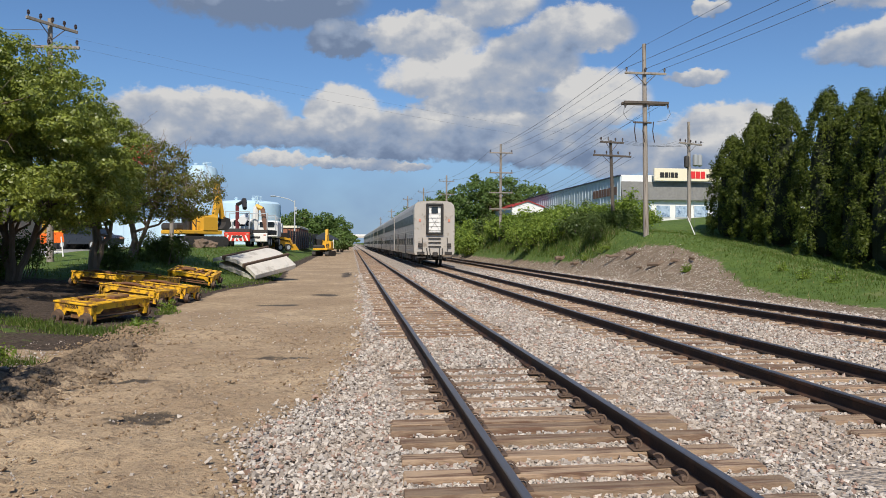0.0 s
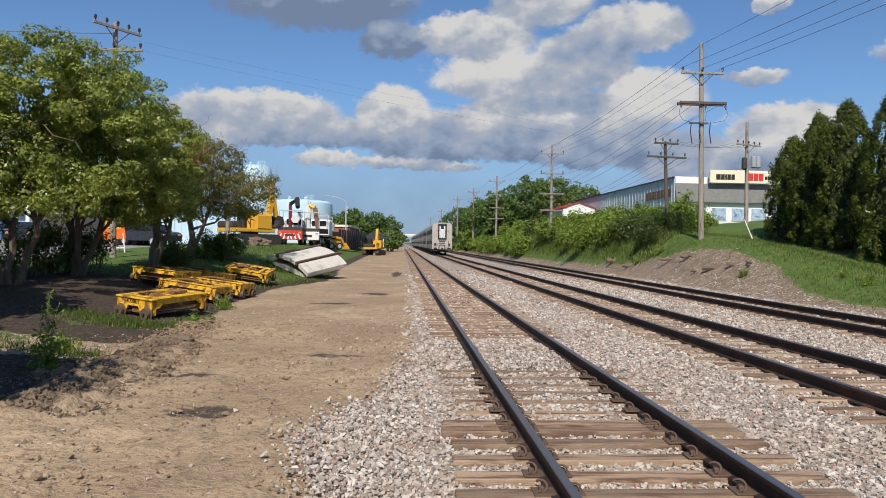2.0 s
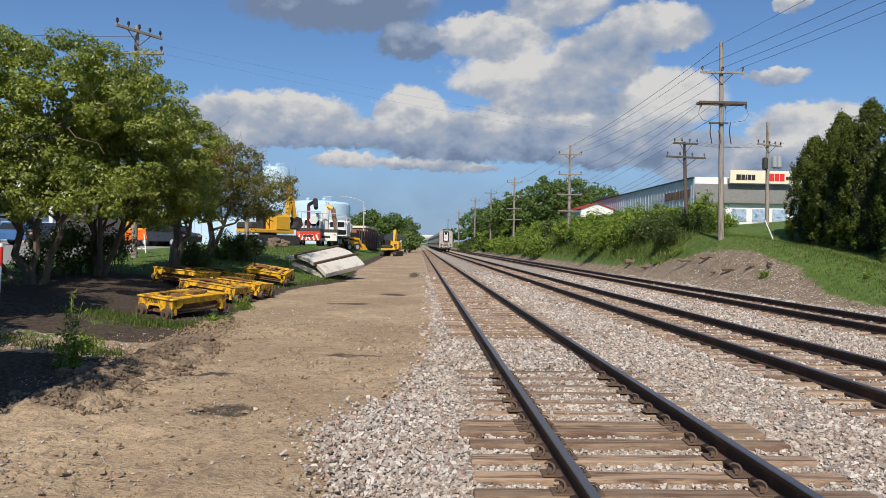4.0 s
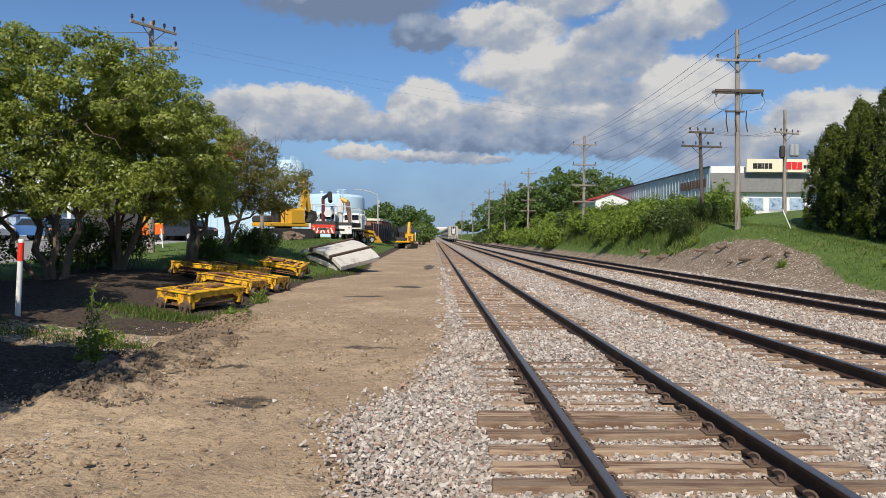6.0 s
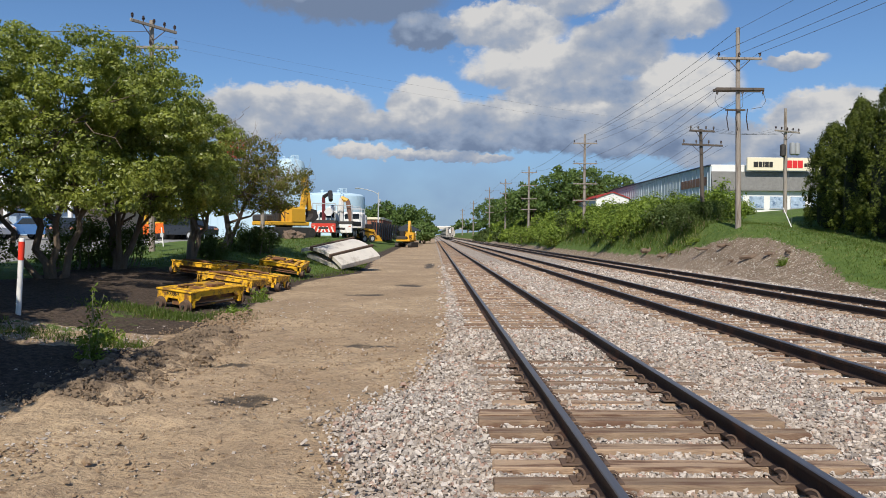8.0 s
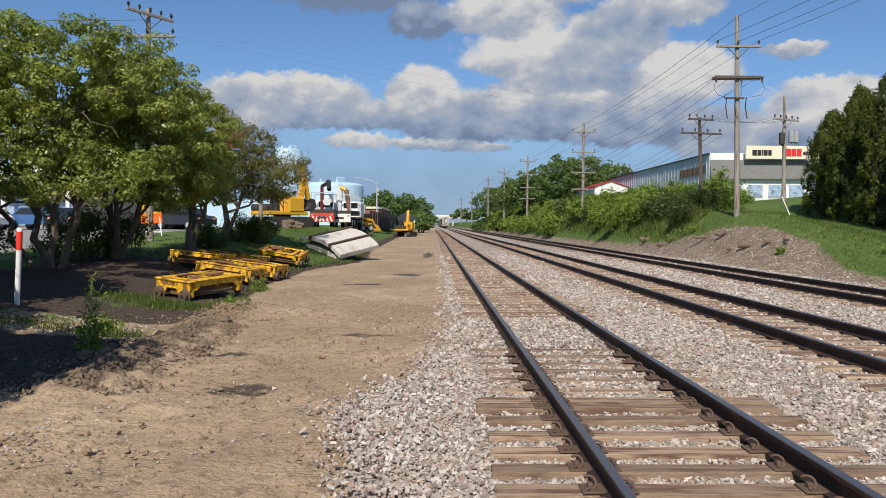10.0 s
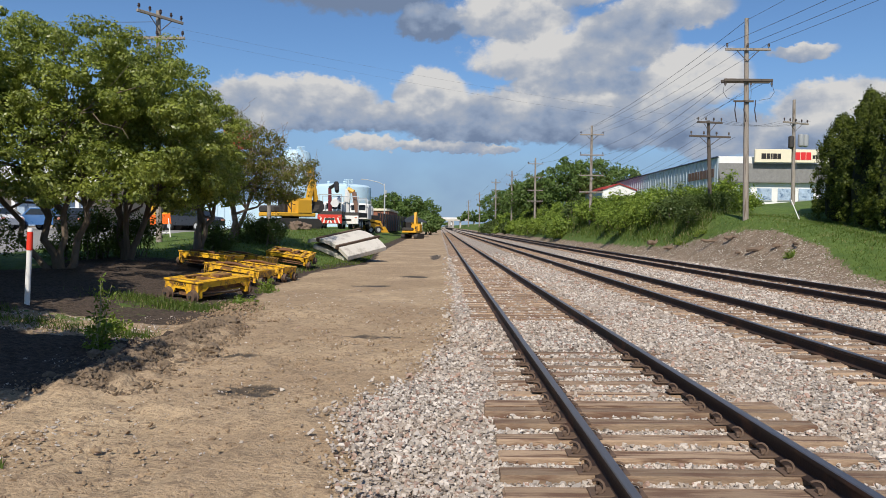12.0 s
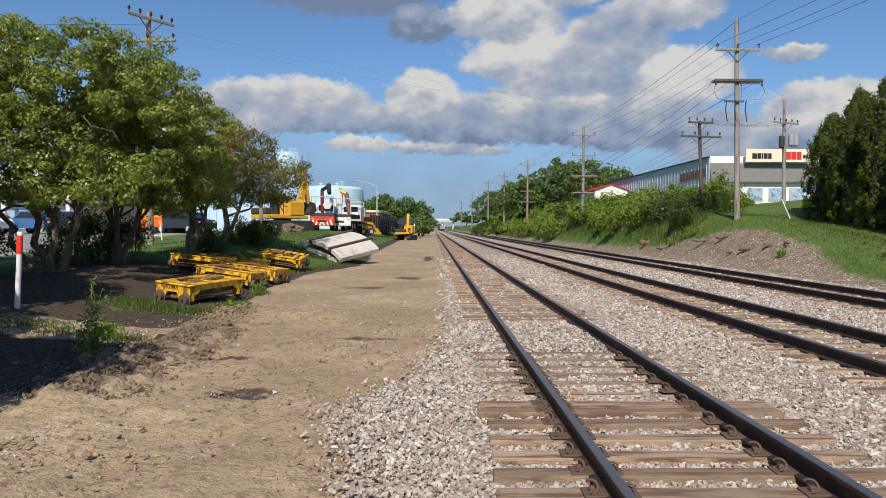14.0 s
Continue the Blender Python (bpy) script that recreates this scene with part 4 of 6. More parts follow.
def arborvitae(x, y, h, r, seed):
    rng = np.random.default_rng(seed)
    z0 = float(land(x, y))
    ob = thing("arborvitae", pose(x, y, z0), "tall dense green arborvitae in a hedge on the lawn", "tree", "hedge of arborvitae")
    g = Geo()
    g.tube([(0, 0, -0.2), (0, 0, h * 0.9)], [0.16, 0.03], 8)
    part("trunk", g, M_BARK, ob)
    # upright plumes of sprays on a ragged body, with dark gaps between them
    n, per = 520, 62
    t = rng.uniform(0, 1, n) ** 0.85
    prof = np.interp(t, [0, 0.06, 0.25, 0.55, 0.8, 0.94, 1.0], [0.78, 0.94, 1.0, 0.86, 0.56, 0.27, 0.06]) * r
    a = rng.uniform(0, 6.283, n)
    lump = np.array([noise.fractal((math.cos(q) * 1.5 + seed, math.sin(q) * 1.5, z * 3.2), 0.8, 2.0, 3) for q, z in zip(a, t)])
    rr = prof * (0.92 + 0.34 * lump) * rng.uniform(0.84, 1.04, n)
    cen = np.stack([rr * np.cos(a), rr * np.sin(a), 0.2 + t * (h - 0.2)], 1)
    p, nr = clumps(rng, cen, rng.uniform(0.5, 1.4, (n, 1)) * 0.30 * np.array([[0.8, 0.8, 1.25]]), per, 0.25)
    nr[:, :2] += 0.5 * (cen[:, :2] / (rr[:, None] + 0.1)).repeat(per, 0)
    o = new("foliage", leaf_mesh("foliage", rng, p, nr, 0.06, M_CEDAR, 0.45, droop=0.4))
    o.parent = ob
    # a dark core added inside: it stops light and its colour stands for shade
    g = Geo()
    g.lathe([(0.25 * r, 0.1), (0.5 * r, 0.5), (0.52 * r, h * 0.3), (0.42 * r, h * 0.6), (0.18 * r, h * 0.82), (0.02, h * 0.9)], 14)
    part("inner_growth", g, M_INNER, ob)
    return ob


# near-black: the shade between the sprays is put into this colour
M_INNER = surface("core_shade", (0.02, 0.026, 0.012), 0.95, 0.4, 6.0, 30.0, 0.6)


def shrub_mass(name, centres, label, seed, leaf=0.09, per=90, clump=0.55, material=None, category="shrub", group="bushes on the bank"):
    """A bush of leafy clumps over arching stems; centres are (x, y, z, r) in the world, the first one names its place."""
    rng = np.random.default_rng(seed)
    c = np.array(centres, float)
    x, y = c[0, 0], c[0, 1]
    z0 = float(land(x, y))
    ob = thing(name, pose(x, y, z0), label, category, group)
    c[:, :3] -= (x, y, z0)
    cen = crown_points(rng, np.concatenate([c[:, :3], c[:, 3:], c[:, 3:], c[:, 3:] * 0.85], 1), int(14 * len(c)))
    g = Geo()
    for k in range(0, len(cen), 3):
        limb(g, rng, (cen[k][0] * 0.7, cen[k][1] * 0.7, -0.3), cen[k], 0.03, 0.008, 0.12, 4)
    tagged(part("branchwork", g, M_BARK, ob), kind="stuff")
    p, nr = clumps(rng, cen, rng.uniform(0.6, 1.3, (len(cen), 1)) * clump * np.repeat(1.0, len(cen))[:, None], per, 0.3)
    o = new("foliage", leaf_mesh("foliage", rng, p, nr, leaf, material or M_SHRUB))
    o.parent = ob
    return ob


# ---- place everything: right-hand side ----
build_ground()
build_ballast()
build_tracks()
train = build_train()

pole_a = utility_pole(17.1, 40, float(land(17.1, 40)), 13.5, [(11.75, 1.25, 0, 3)], "tall weathered grey utility pole with two crossarms on the lawn", (-0.2, 0))
PA = float(land(17.1, 40))
g = Geo()
g.box((-0.12, -0.22, 10.05 - PA), (2.7, 0.14, 0.16), 0.02)
part("crossarm", g, M_POLED, pole_a, "heavy dark double crossarm")
g = Geo()
g.box((-0.12, 0.18, 10.05 - PA), (2.7, 0.14, 0.16), 0.02)
part("crossarm", g, M_POLED, pole_a, "heavy dark double crossarm")
for sd in (-1, 0.1, 1):
    part("insulator", insulator(sd * 1.28 - 0.12, -0.25, 9.7 - PA, 0.26), M_INSUL, pole_a)
    g = Geo()
    g.tube([(sd * 1.3 - 0.12, -0.2, 9.9 - PA), (sd * 1.42 - 0.12, -0.3, 9.4 - PA), (sd * 1.2 - 0.12, -0.3, 9.05 - PA), (sd * 0.7 - 0.2, -0.25, 8.95 - PA)], 0.013, 5)
    part("jumper", g, M_WIRE, pole_a)
g = Geo()
g.box((-0.35, -0.2, 8.9 - PA), (1.1, 0.09, 0.1), 0.01)
part("crossarm", g, M_POLED, pole_a)
for dx in (-0.8, -0.3, 0.3):
    g = Geo()
    g.tube([(dx, -0.25, 8.95 - PA), (dx - 0.06, -0.28, 8.4 - PA), (dx + 0.06, -0.25, 7.75 - PA)], 0.028, 6)
    part("cutout", g, M_INSUL, pole_a)
pole_b = utility_pole(18.5, 49, float(land(18.5, 49)), 9.2, [(9.05, 0.95, 12, 4), (8.1, 1.55, 12, 4)], "shorter dark utility pole with two crossarms by the bushes", (-0.25, 0), True, 0.15)
M_CANS = surface("can_paint", (0.30, 0.315, 0.325), 0.5, 0.1)
pole_c = utility_pole(28.6, 58, float(land(28.6, 58)), 12.3, [(10.4, 1.45, 25, 5)], "grey utility pole carrying transformers above the lawn", (-0.1, 0), False, 0.17)
for dx, dy in ((0.42, -0.2), (0.85, -0.1), (-0.38, -0.25)):
    g = Geo()
    g.lathe([(0.05, -0.1), (0.22, 0.0), (0.22, 0.8), (0.2, 0.88), (0.06, 0.95)], 14, pose(dx, dy, 4.75 if dx > 0 else 4.6))
    part("transformer", g, M_CANS if dx > 0 else M_DARK, pole_c, "grey can transformer", True)
anchor = Vector((22.9, 45.5, float(land(22.9, 45.5))))
guy = thing("guy_wire", Matrix.Translation(anchor), "steel guy wire with a white plastic guard", "guy wire")
g = Geo()
g.tube([(0, 0, 0), Vector((28.5, 58, 11.0)) - anchor], 0.008, 5)
part("cable", g, M_WIRE, guy)
g = Geo()
g.tube([(0, 0, 0), (Vector((28.5, 58, 11.0)) - anchor).normalized() * 2.6 + Vector((-0.5, 0, 0))], 0.03, 8)
part("guard", g, M_WHITE, guy, "white plastic guard")
D_TOPS = []
for k, (x, y, top, s) in enumerate(((16.4, 78, 12.9, 1), (15.9, 120, 13.4, 1), (16.0, 160, 14.4, 1), (16.0, 206, 15.6, 1), (16, 290, 15.8, 1), (16, 400, 16.5, 1))):
    b = float(land(x, y))
    utility_pole(x, y, b, top, [(top - 1.0, 1.3, 0, 2), (top - 3.2, 1.3, 0, 2), (top - 5.4, 1.3, 0, 2), (top - 7.2, 1.3, 0, 2)], "weathered pole with four crossarms along the line", (0, 0), False, 0.15 + 0.0004 * y)
    D_TOPS.append((x, y, top))
prev = [(17.1 + dx, 40, 12.1) for dx in (-1.25, 0, 1.0)]
ahead = [(16.4 + dx, 78, 12.2) for dx in (-1.2, 0, 1.2)]
for a, b in zip(prev, ahead):
    wire(a, b, 0.5, 0.010)
    wire(a, (a[0] + 6.0, -8, 13.0), 0.6, 0.012)
wire((16.9, 40, 13.4), (16.4, 78, 12.8), 0.4)
wire((16.9, 40, 13.4), (20.5, -8, 14.2), 0.5, 0.010)
for dx in (-1.3, 1.2):
    wire((17.0 + dx, 40, 10.1), (16.4 + dx, 78, 9.7), 0.5, 0.010)
for dx in (-1.3, -0.5, 0.6):
    wire((17.0 + dx, 40, 10.0), (16.4 + dx * 0.8, 78, 7.5), 0.5, 0.010)
for k in range(len(D_TOPS) - 1):
    (x0, y0, t0), (x1, y1, t1) = D_TOPS[k], D_TOPS[k + 1]
    for dx in (-1.2, 1.2):
        wire((x0 + dx, y0, t0 - 0.7), (x1 + dx, y1, t1 - 0.7), 0.8, 0.014)
for k in range(2):
    wire((-13.4 + 0.2 * k, 34, 11.2 - 0.45 * (k % 2)), (18.0 + 0.5 * k, 49, 9.3 - 0.5 * (k % 2) - 0.15 * k), 0.35, 0.003)
for dx in (-1.2, -0.4, 0.5, 1.3):
    wire((18.8 + dx, 49, 8.1), (16.4 + dx * 0.7, 78, 5.8), 0.6, 0.009)
    wire((19.0 + dx * 0.6, 49, 9.2), (28.6 + dx, 58, 10.6), 0.4, 0.009)

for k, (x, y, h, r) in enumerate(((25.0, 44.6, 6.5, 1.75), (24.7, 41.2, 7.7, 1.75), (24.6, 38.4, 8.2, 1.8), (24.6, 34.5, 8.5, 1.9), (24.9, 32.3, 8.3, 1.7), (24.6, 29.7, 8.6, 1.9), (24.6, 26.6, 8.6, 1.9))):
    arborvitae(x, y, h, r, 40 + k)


# ---- the bank: bushes, far trees, buildings ----
def bushes():
    rng = np.random.default_rng(21)
    k = 0
    # a ragged belt along the crest, from the short pole into the distance
    spots = []
    for y in np.concatenate([np.arange(51.5, 80, 2.6), np.arange(80, 130, 4.2), np.arange(130, 230, 7.5)]):
        spots.append((17.0 + rng.normal(0, 0.4) - (1.3 if y > 85 else 0.0), y, 1.1 if y < 90 else 1.5, 0.9))
        spots.append((19.4 + rng.normal(0, 0.7), y + rng.normal(0, 0.7), 1.4 if y < 90 else 1.7, 1.35))
    for x, y, r, hgt in spots:
        vary = rng.uniform(0.65, 1.35)
        r, hgt = r * (0.7 + 0.3 * vary), hgt * vary
        z = float(land(x, y))
        n = 3
        cs = [(x, y, z + 0.55 * hgt, r)] + [(x + rng.normal(0, 0.8), y + rng.normal(0, 0.9), z + rng.uniform(0.3, 1.1) * hgt, r * rng.uniform(0.6, 0.95)) for _ in range(n)]
        kind = rng.uniform()
        near = y < 75
        far = y > 130
        shrub_mass("bush", cs, "leafy green bush on the railway bank" if kind < 0.75 else "darker bush with small leaves on the bank", 300 + k,
                   0.09 if near else (0.14 if not far else 0.24), 70 if near else (38 if not far else 22), 0.6 if near else 0.75,
                   M_SHRUB if kind < 0.8 else M_SHRUBD)
        k += 1
    # the dense dark bush at the end of the lawn
    z = float(land(16.9, 45.5))
    shrub_mass("bush", [(16.9, 46.0, z + 0.6, 1.3), (16.0, 47.2, z + 0.6, 1.1), (17.9, 46.5, z + 0.9, 1.2)], "dense grey-green bush beside the lawn", 390, 0.05, 240, 0.5, M_SHRUBD)
    for x, y, r, h in ((20.5, 54.5, 1.0, 1.3), (22.5, 58, 1.0, 1.2), (25.0, 61.5, 0.9, 1.0), (27.6, 65, 0.8, 0.9)):
        z = float(land(x, y))
        shrub_mass("bush", [(x, y, z + 0.6 * h, r), (x + 0.7, y - 0.3, z + 0.4 * h, r * 0.8), (x - 0.7, y + 0.4, z + 0.8 * h, r * 0.7)], "tall weedy bush behind the utility poles", 395 + int(x), 0.085, 110, 0.55)


def grass():
    """Blades on the lawn's edge, the verge and the bank."""
    rng = np.random.default_rng(77)
    def blades(name, x, y, h, label, mat, wide=0.012):
        n = len(x)
        z = land(x, y)
        a = rng.uniform(0, 6.283, n)
        hh = h * rng.lognormal(0, 0.35, n)
        lean = rng.normal(0, 0.35, (n, 2)) * hh[:, None]
        dx, dy = np.cos(a) * wide, np.sin(a) * wide
        base = np.stack([x, y, z - 0.02], 1)
        side = np.stack([dx, dy, 0 * dx], 1)
        tip = base + np.stack([lean[:, 0], lean[:, 1], hh], 1)
        v = np.stack([base - side, base + side, tip], 1).reshape(-1, 3)
        tagged(new(name, raw(name, v, np.arange(3 * n).reshape(n, 3), mat)), label, "grass", kind="stuff")
    # verge in front of the carts and round the weeds
    xs, ys = [], []
    for cx, cy, rx, ry, n in ((-6.0, 16.2, 1.1, 0.5, 2600), (-7.2, 16.9, 0.8, 0.4, 900), (-4.9, 17.3, 0.35, 0.5, 700), (-7.0, 12.4, 0.9, 0.35, 700), (-8.4, 13.2, 0.5, 0.3, 350), (-5.3, 12.1, 0.7, 0.25, 600), (-5.0, 20.6, 0.2, 0.3, 250), (-5.0, 6.3, 0.4, 0.15, 260), (-3.6, 5.6, 0.12, 0.1, 120)):
        xs.append(rng.normal(cx, rx * 0.6, n)), ys.append(rng.normal(cy, ry * 0.6, n))
    blades("verge_grass", np.concatenate(xs), np.concatenate(ys), 0.095, "tufts of rough green grass on the verge", M_BLADE)
    n = 26000
    x, y = rng.uniform(14.2, 26, n), rng.uniform(19, 48, n)
    edge = 13.6 + np.interp(y, [0, 22, 26, 31, 36, 42, 50], [0.9, 1.0, 1.5, 3.0, 3.2, 2.2, 1.2])
    keep = x > edge + rng.normal(0, 0.35, n)
    blades("lawn_grass", x[keep], y[keep], 0.09, "short mown green lawn grass", M_BLADE, 0.02)
    n = 16000
    y = rng.uniform(44, 120, n)
    x = 14.9 + np.abs(rng.normal(0, 1.2, n)) + rng.uniform(0.2, 1.2, n)
    blades("bank_grass", x, y, 0.32, "long unmown grass at the foot of the bank", M_BLADE, 0.03)
    n = 15000
    y = rng.uniform(26, 62, n)
    x = -dirt_edge(y) - 0.3 - np.abs(rng.normal(0, 3.2, n))
    keep = rng.uniform(0, 1, n) < smooth01((y - 24 + 0.25 * (-x - dirt_edge(y))) / 6)
    blades("knoll_grass", x[keep], y[keep], 0.10, "green grass on the low knoll", M_BLADE, 0.02)


def weed_plant(x, y, h, seed, label):
    rng = np.random.default_rng(seed)
    ob = thing("weed", pose(x, y, float(land(x, y))), label, "weed", "weeds")
    g = Geo()
    pts, nrm = [], []
    for k in range(9):
        tall = k < 4
        hh = h * (rng.uniform(0.75, 1.0) if tall else rng.uniform(0.3, 0.55))
        tip = Vector((rng.normal(0, 0.16), rng.normal(0, 0.12), hh))
        st = limb(g, rng, (rng.normal(0, 0.05), rng.normal(0, 0.05), -0.03), tip, 0.008, 0.003, 0.1, 6)
        for q in range(60):
            p = st[min(6, int(rng.integers(0, 7)))].lerp(st[max(0, int(rng.integers(0, 6)))], rng.uniform(0, 1))
            spread = 0.10 * (1.15 - p.z / h)
            pts.append((p.x + rng.normal(0, spread), p.y + rng.normal(0, spread), max(0.02, p.z + rng.normal(0, 0.03))))
            nrm.append((rng.normal(), rng.normal(), 0.8))
    part("stalk", g, M_STALK, ob, "dry pale stalks")
    o = new("foliage", leaf_mesh("foliage", rng, np.array(pts), np.array(nrm), 0.042, M_SHRUB, 0.35))
    o.parent = ob
    return ob


M_STALK = surface("dry_stalk", (0.28, 0.26, 0.15), 0.9, 0.2)


def far_tree(x, y, h, r, seed, label, leaf=0.23, per=30, count=200):
    z = float(land(x, y))
    return tree("tree", x, y, [(0, 0, h * 0.62, r, r, h * 0.36), (r * 0.5, 0, h * 0.45, r * 0.7, r * 0.7, h * 0.25), (-r * 0.5, 0.3, h * 0.5, r * 0.7, r * 0.7, h * 0.28)],
                [(0.3, 0, h * 0.5, 0.22), (-0.6, 0.2, h * 0.45, 0.16)], label, seed, leaf, count, per, 0.9, M_FAR)


def text_bars(parent, m, widths, height, gap, material, depth=0.02, name="lettering_bar"):
    """Plain bars where unreadable or brand writing stands."""
    x = 0.0
    for w in widths:
        g = Geo()
        g.box((x + w / 2, 0, 0), (w, depth, height), 0.0)
        part(name, g, material, parent, m=m)
        x += w + gap


def store():
    """The grey-sided hardware shop above the bank, with its long pale fascia sign."""
    ob = thing("hardware_store", pose(31.7, 82, 4.6), "low white and grey shop with a mansard roof and long sign", "shop building")
    g = Geo()
    # side wall runs away, front wall faces the track's near end
    g.box((0.1, 24, 2.2), (0.2, 48, 6.4))
    part("side_wall", g, M_METALWALL, ob, "pale blue-grey ribbed metal side wall")
    for k in range(40):
        g = Geo()
        g.box((-0.03, 0.7 + k * 1.2, 2.2), (0.06, 0.12, 6.4))
        part("wall_rib", g, M_METALWALL, ob)
    g = Geo()
    g.box((-0.05, 24, 5.45), (0.25, 48.2, 0.16), 0.02)
    part("eaves_trim", g, M_DARKBLUE, ob, "dark blue eaves trim")
    g = Geo()
    g.box((13, 0.1, 0.88), (25.8, 0.2, 3.34))
    part("front_wall", g, M_WHITE, ob, "white shop front")
    g = Geo()
    g.prism([(-0.5, 2.55), (-0.5, 2.7), (-0.1, 4.75), (0.2, 4.75), (0.2, 2.55)], "x", 0.1, 26)
    part("mansard_roof", g, M_SHINGLE, ob, "grey shingled mansard roof")
    g = Geo()
    g.box((13, 0.3, 4.95), (25.8, 0.3, 1.2), 0.02)
    part("parapet", g, M_WHITE, ob, "white parapet")
    g = Geo()
    g.box((13, 24, 5.1), (25.6, 47.6, 0.3))
    part("roof", g, M_GREY, ob)
    g = Geo()
    g.box((25.9, 24, 2.7), (0.2, 48, 5.4))
    part("side_wall", g, M_METALWALL, ob)
    g = Geo()
    g.box((13, 48, 2.7), (25.8, 0.2, 5.4))
    part("rear_wall", g, M_METALWALL, ob)
    for k in range(8):
        g = Geo()
        g.box((3.0 + k * 2.4, -0.03, 1.25), (1.7, 0.06, 1.35), 0.02)
        w = part("shop_window", g, M_WINDOW, ob, "large shop window")
        g = Geo()
        g.box((3.0 + k * 2.4, -0.05, 0.5), (1.8, 0.08, 0.1), 0.01)
        part("window_sill", g, M_GREY, w)
    sign = Geo()
    sign.box((7.6, -0.75, 5.55), (7.4, 0.3, 1.5), 0.03)
    s = part("fascia_sign", sign, M_CREAM, ob, "long cream illuminated fascia sign")
    text_bars(s, pose(4.6, -0.92, 5.5), (0.52, 0.42, 0.2, 0.42, 0.4), 0.62, 0.06, M_BLACKPAINT)
    text_bars(s, pose(8.4, -0.92, 5.55), (0.6, 0.55, 0.55), 0.85, 0.06, M_SIGNRED)
    text_bars(s, pose(10.4, -0.92, 5.45), (0.3, 0.25, 0.25, 0.25), 0.4, 0.05, M_BLACKPAINT)
    text_bars(ob, pose(-0.08, 9.4, 3.7, 0, 0, -90), (1.0, 0.9, 0.9, 0.5, 1.0, 1.0, 1.0, 0.9), 1.0, 0.18, M_BROWNLET)
    for x, w in ((6.0, 0.8), (9.2, 0.6), (12.2, 1.2)):
        g = Geo()
        g.box((x - 3.0, 6, 5.7), (w, 0.9, 0.8), 0.04)
        part("roof_vent", g, M_GREY, ob)
    return ob


M_METALWALL = surface("ribbed_wall", (0.44, 0.50, 0.54), 0.6, 0.05, 0.5, 6.0, 0.1)
M_DARKBLUE = surface("dark_trim", (0.04, 0.05, 0.09), 0.5, 0.1)
M_SHINGLE = surface("grey_shingles", (0.20, 0.195, 0.185), 0.95, 0.3, 3.0, 12.0, 0.8, depth=0.05)
M_CREAM = surface("sign_cream", (0.78, 0.70, 0.52), 0.4, 0.03)
M_BLACKPAINT = surface("black_paint", (0.025, 0.022, 0.02), 0.5, 0.05)
M_SIGNRED = surface("sign_red", (0.66, 0.03, 0.03), 0.5, 0.05)
M_BROWNLET = surface("brown_lettering", (0.20, 0.11, 0.075), 0.7, 0.1)
M_WINDOW = surface("window_posters", (0.36, 0.45, 0.56), 0.25, 0.35, 1.6, 5.0, 0.0, dirt=(0.10, 0.16, 0.26), dirt_amount=0.35, dirt_scale=1.8)
M_BRICK = surface("brick_wall", (0.30, 0.12, 0.075), 0.9, 0.25, 2.0, 14.0, 0.4)
M_FENCE = surface("dark_screen", (0.035, 0.045, 0.06), 0.8, 0.15, 0.8, 10.0, 0.2)
M_REDROOF = surface("red_trim", (0.42, 0.04, 0.03), 0.5, 0.1)


def shed():
    ob = thing("gabled_shed", pose(25.6, 113, 3.9), "white gabled metal shed with a red roof edge", "shed")
    g = Geo()
    g.prism([(-2.6, 0), (2.6, 0), (2.6, 3.9), (0, 4.85), (-2.6, 3.9)], "y", 0, 0.2, pose(2.6, 0, 0))
    part("gable_wall", g, M_WHITE, ob, "white gable wall")
    g = Geo()
    g.box((0.1, 16.7, 1.9), (0.2, 33, 3.8))
    part("side_wall", g, M_METALWALL, ob, "grey-blue side wall")
    g = Geo()
    g.box((5.1, 16.7, 1.9), (0.2, 33, 3.8))
    part("side_wall", g, M_METALWALL, ob)
    for sd in (-1, 1):
        g = Geo()
        g.prism([(2.6, 4.86), (2.6, 5.0), (2.6 + sd * 2.8, 3.98), (2.6 + sd * 2.8, 3.84)], "y", -0.2, 33.5)
        part("roof_slope", g, M_REDROOF, ob, "red metal roof slope")
    return ob


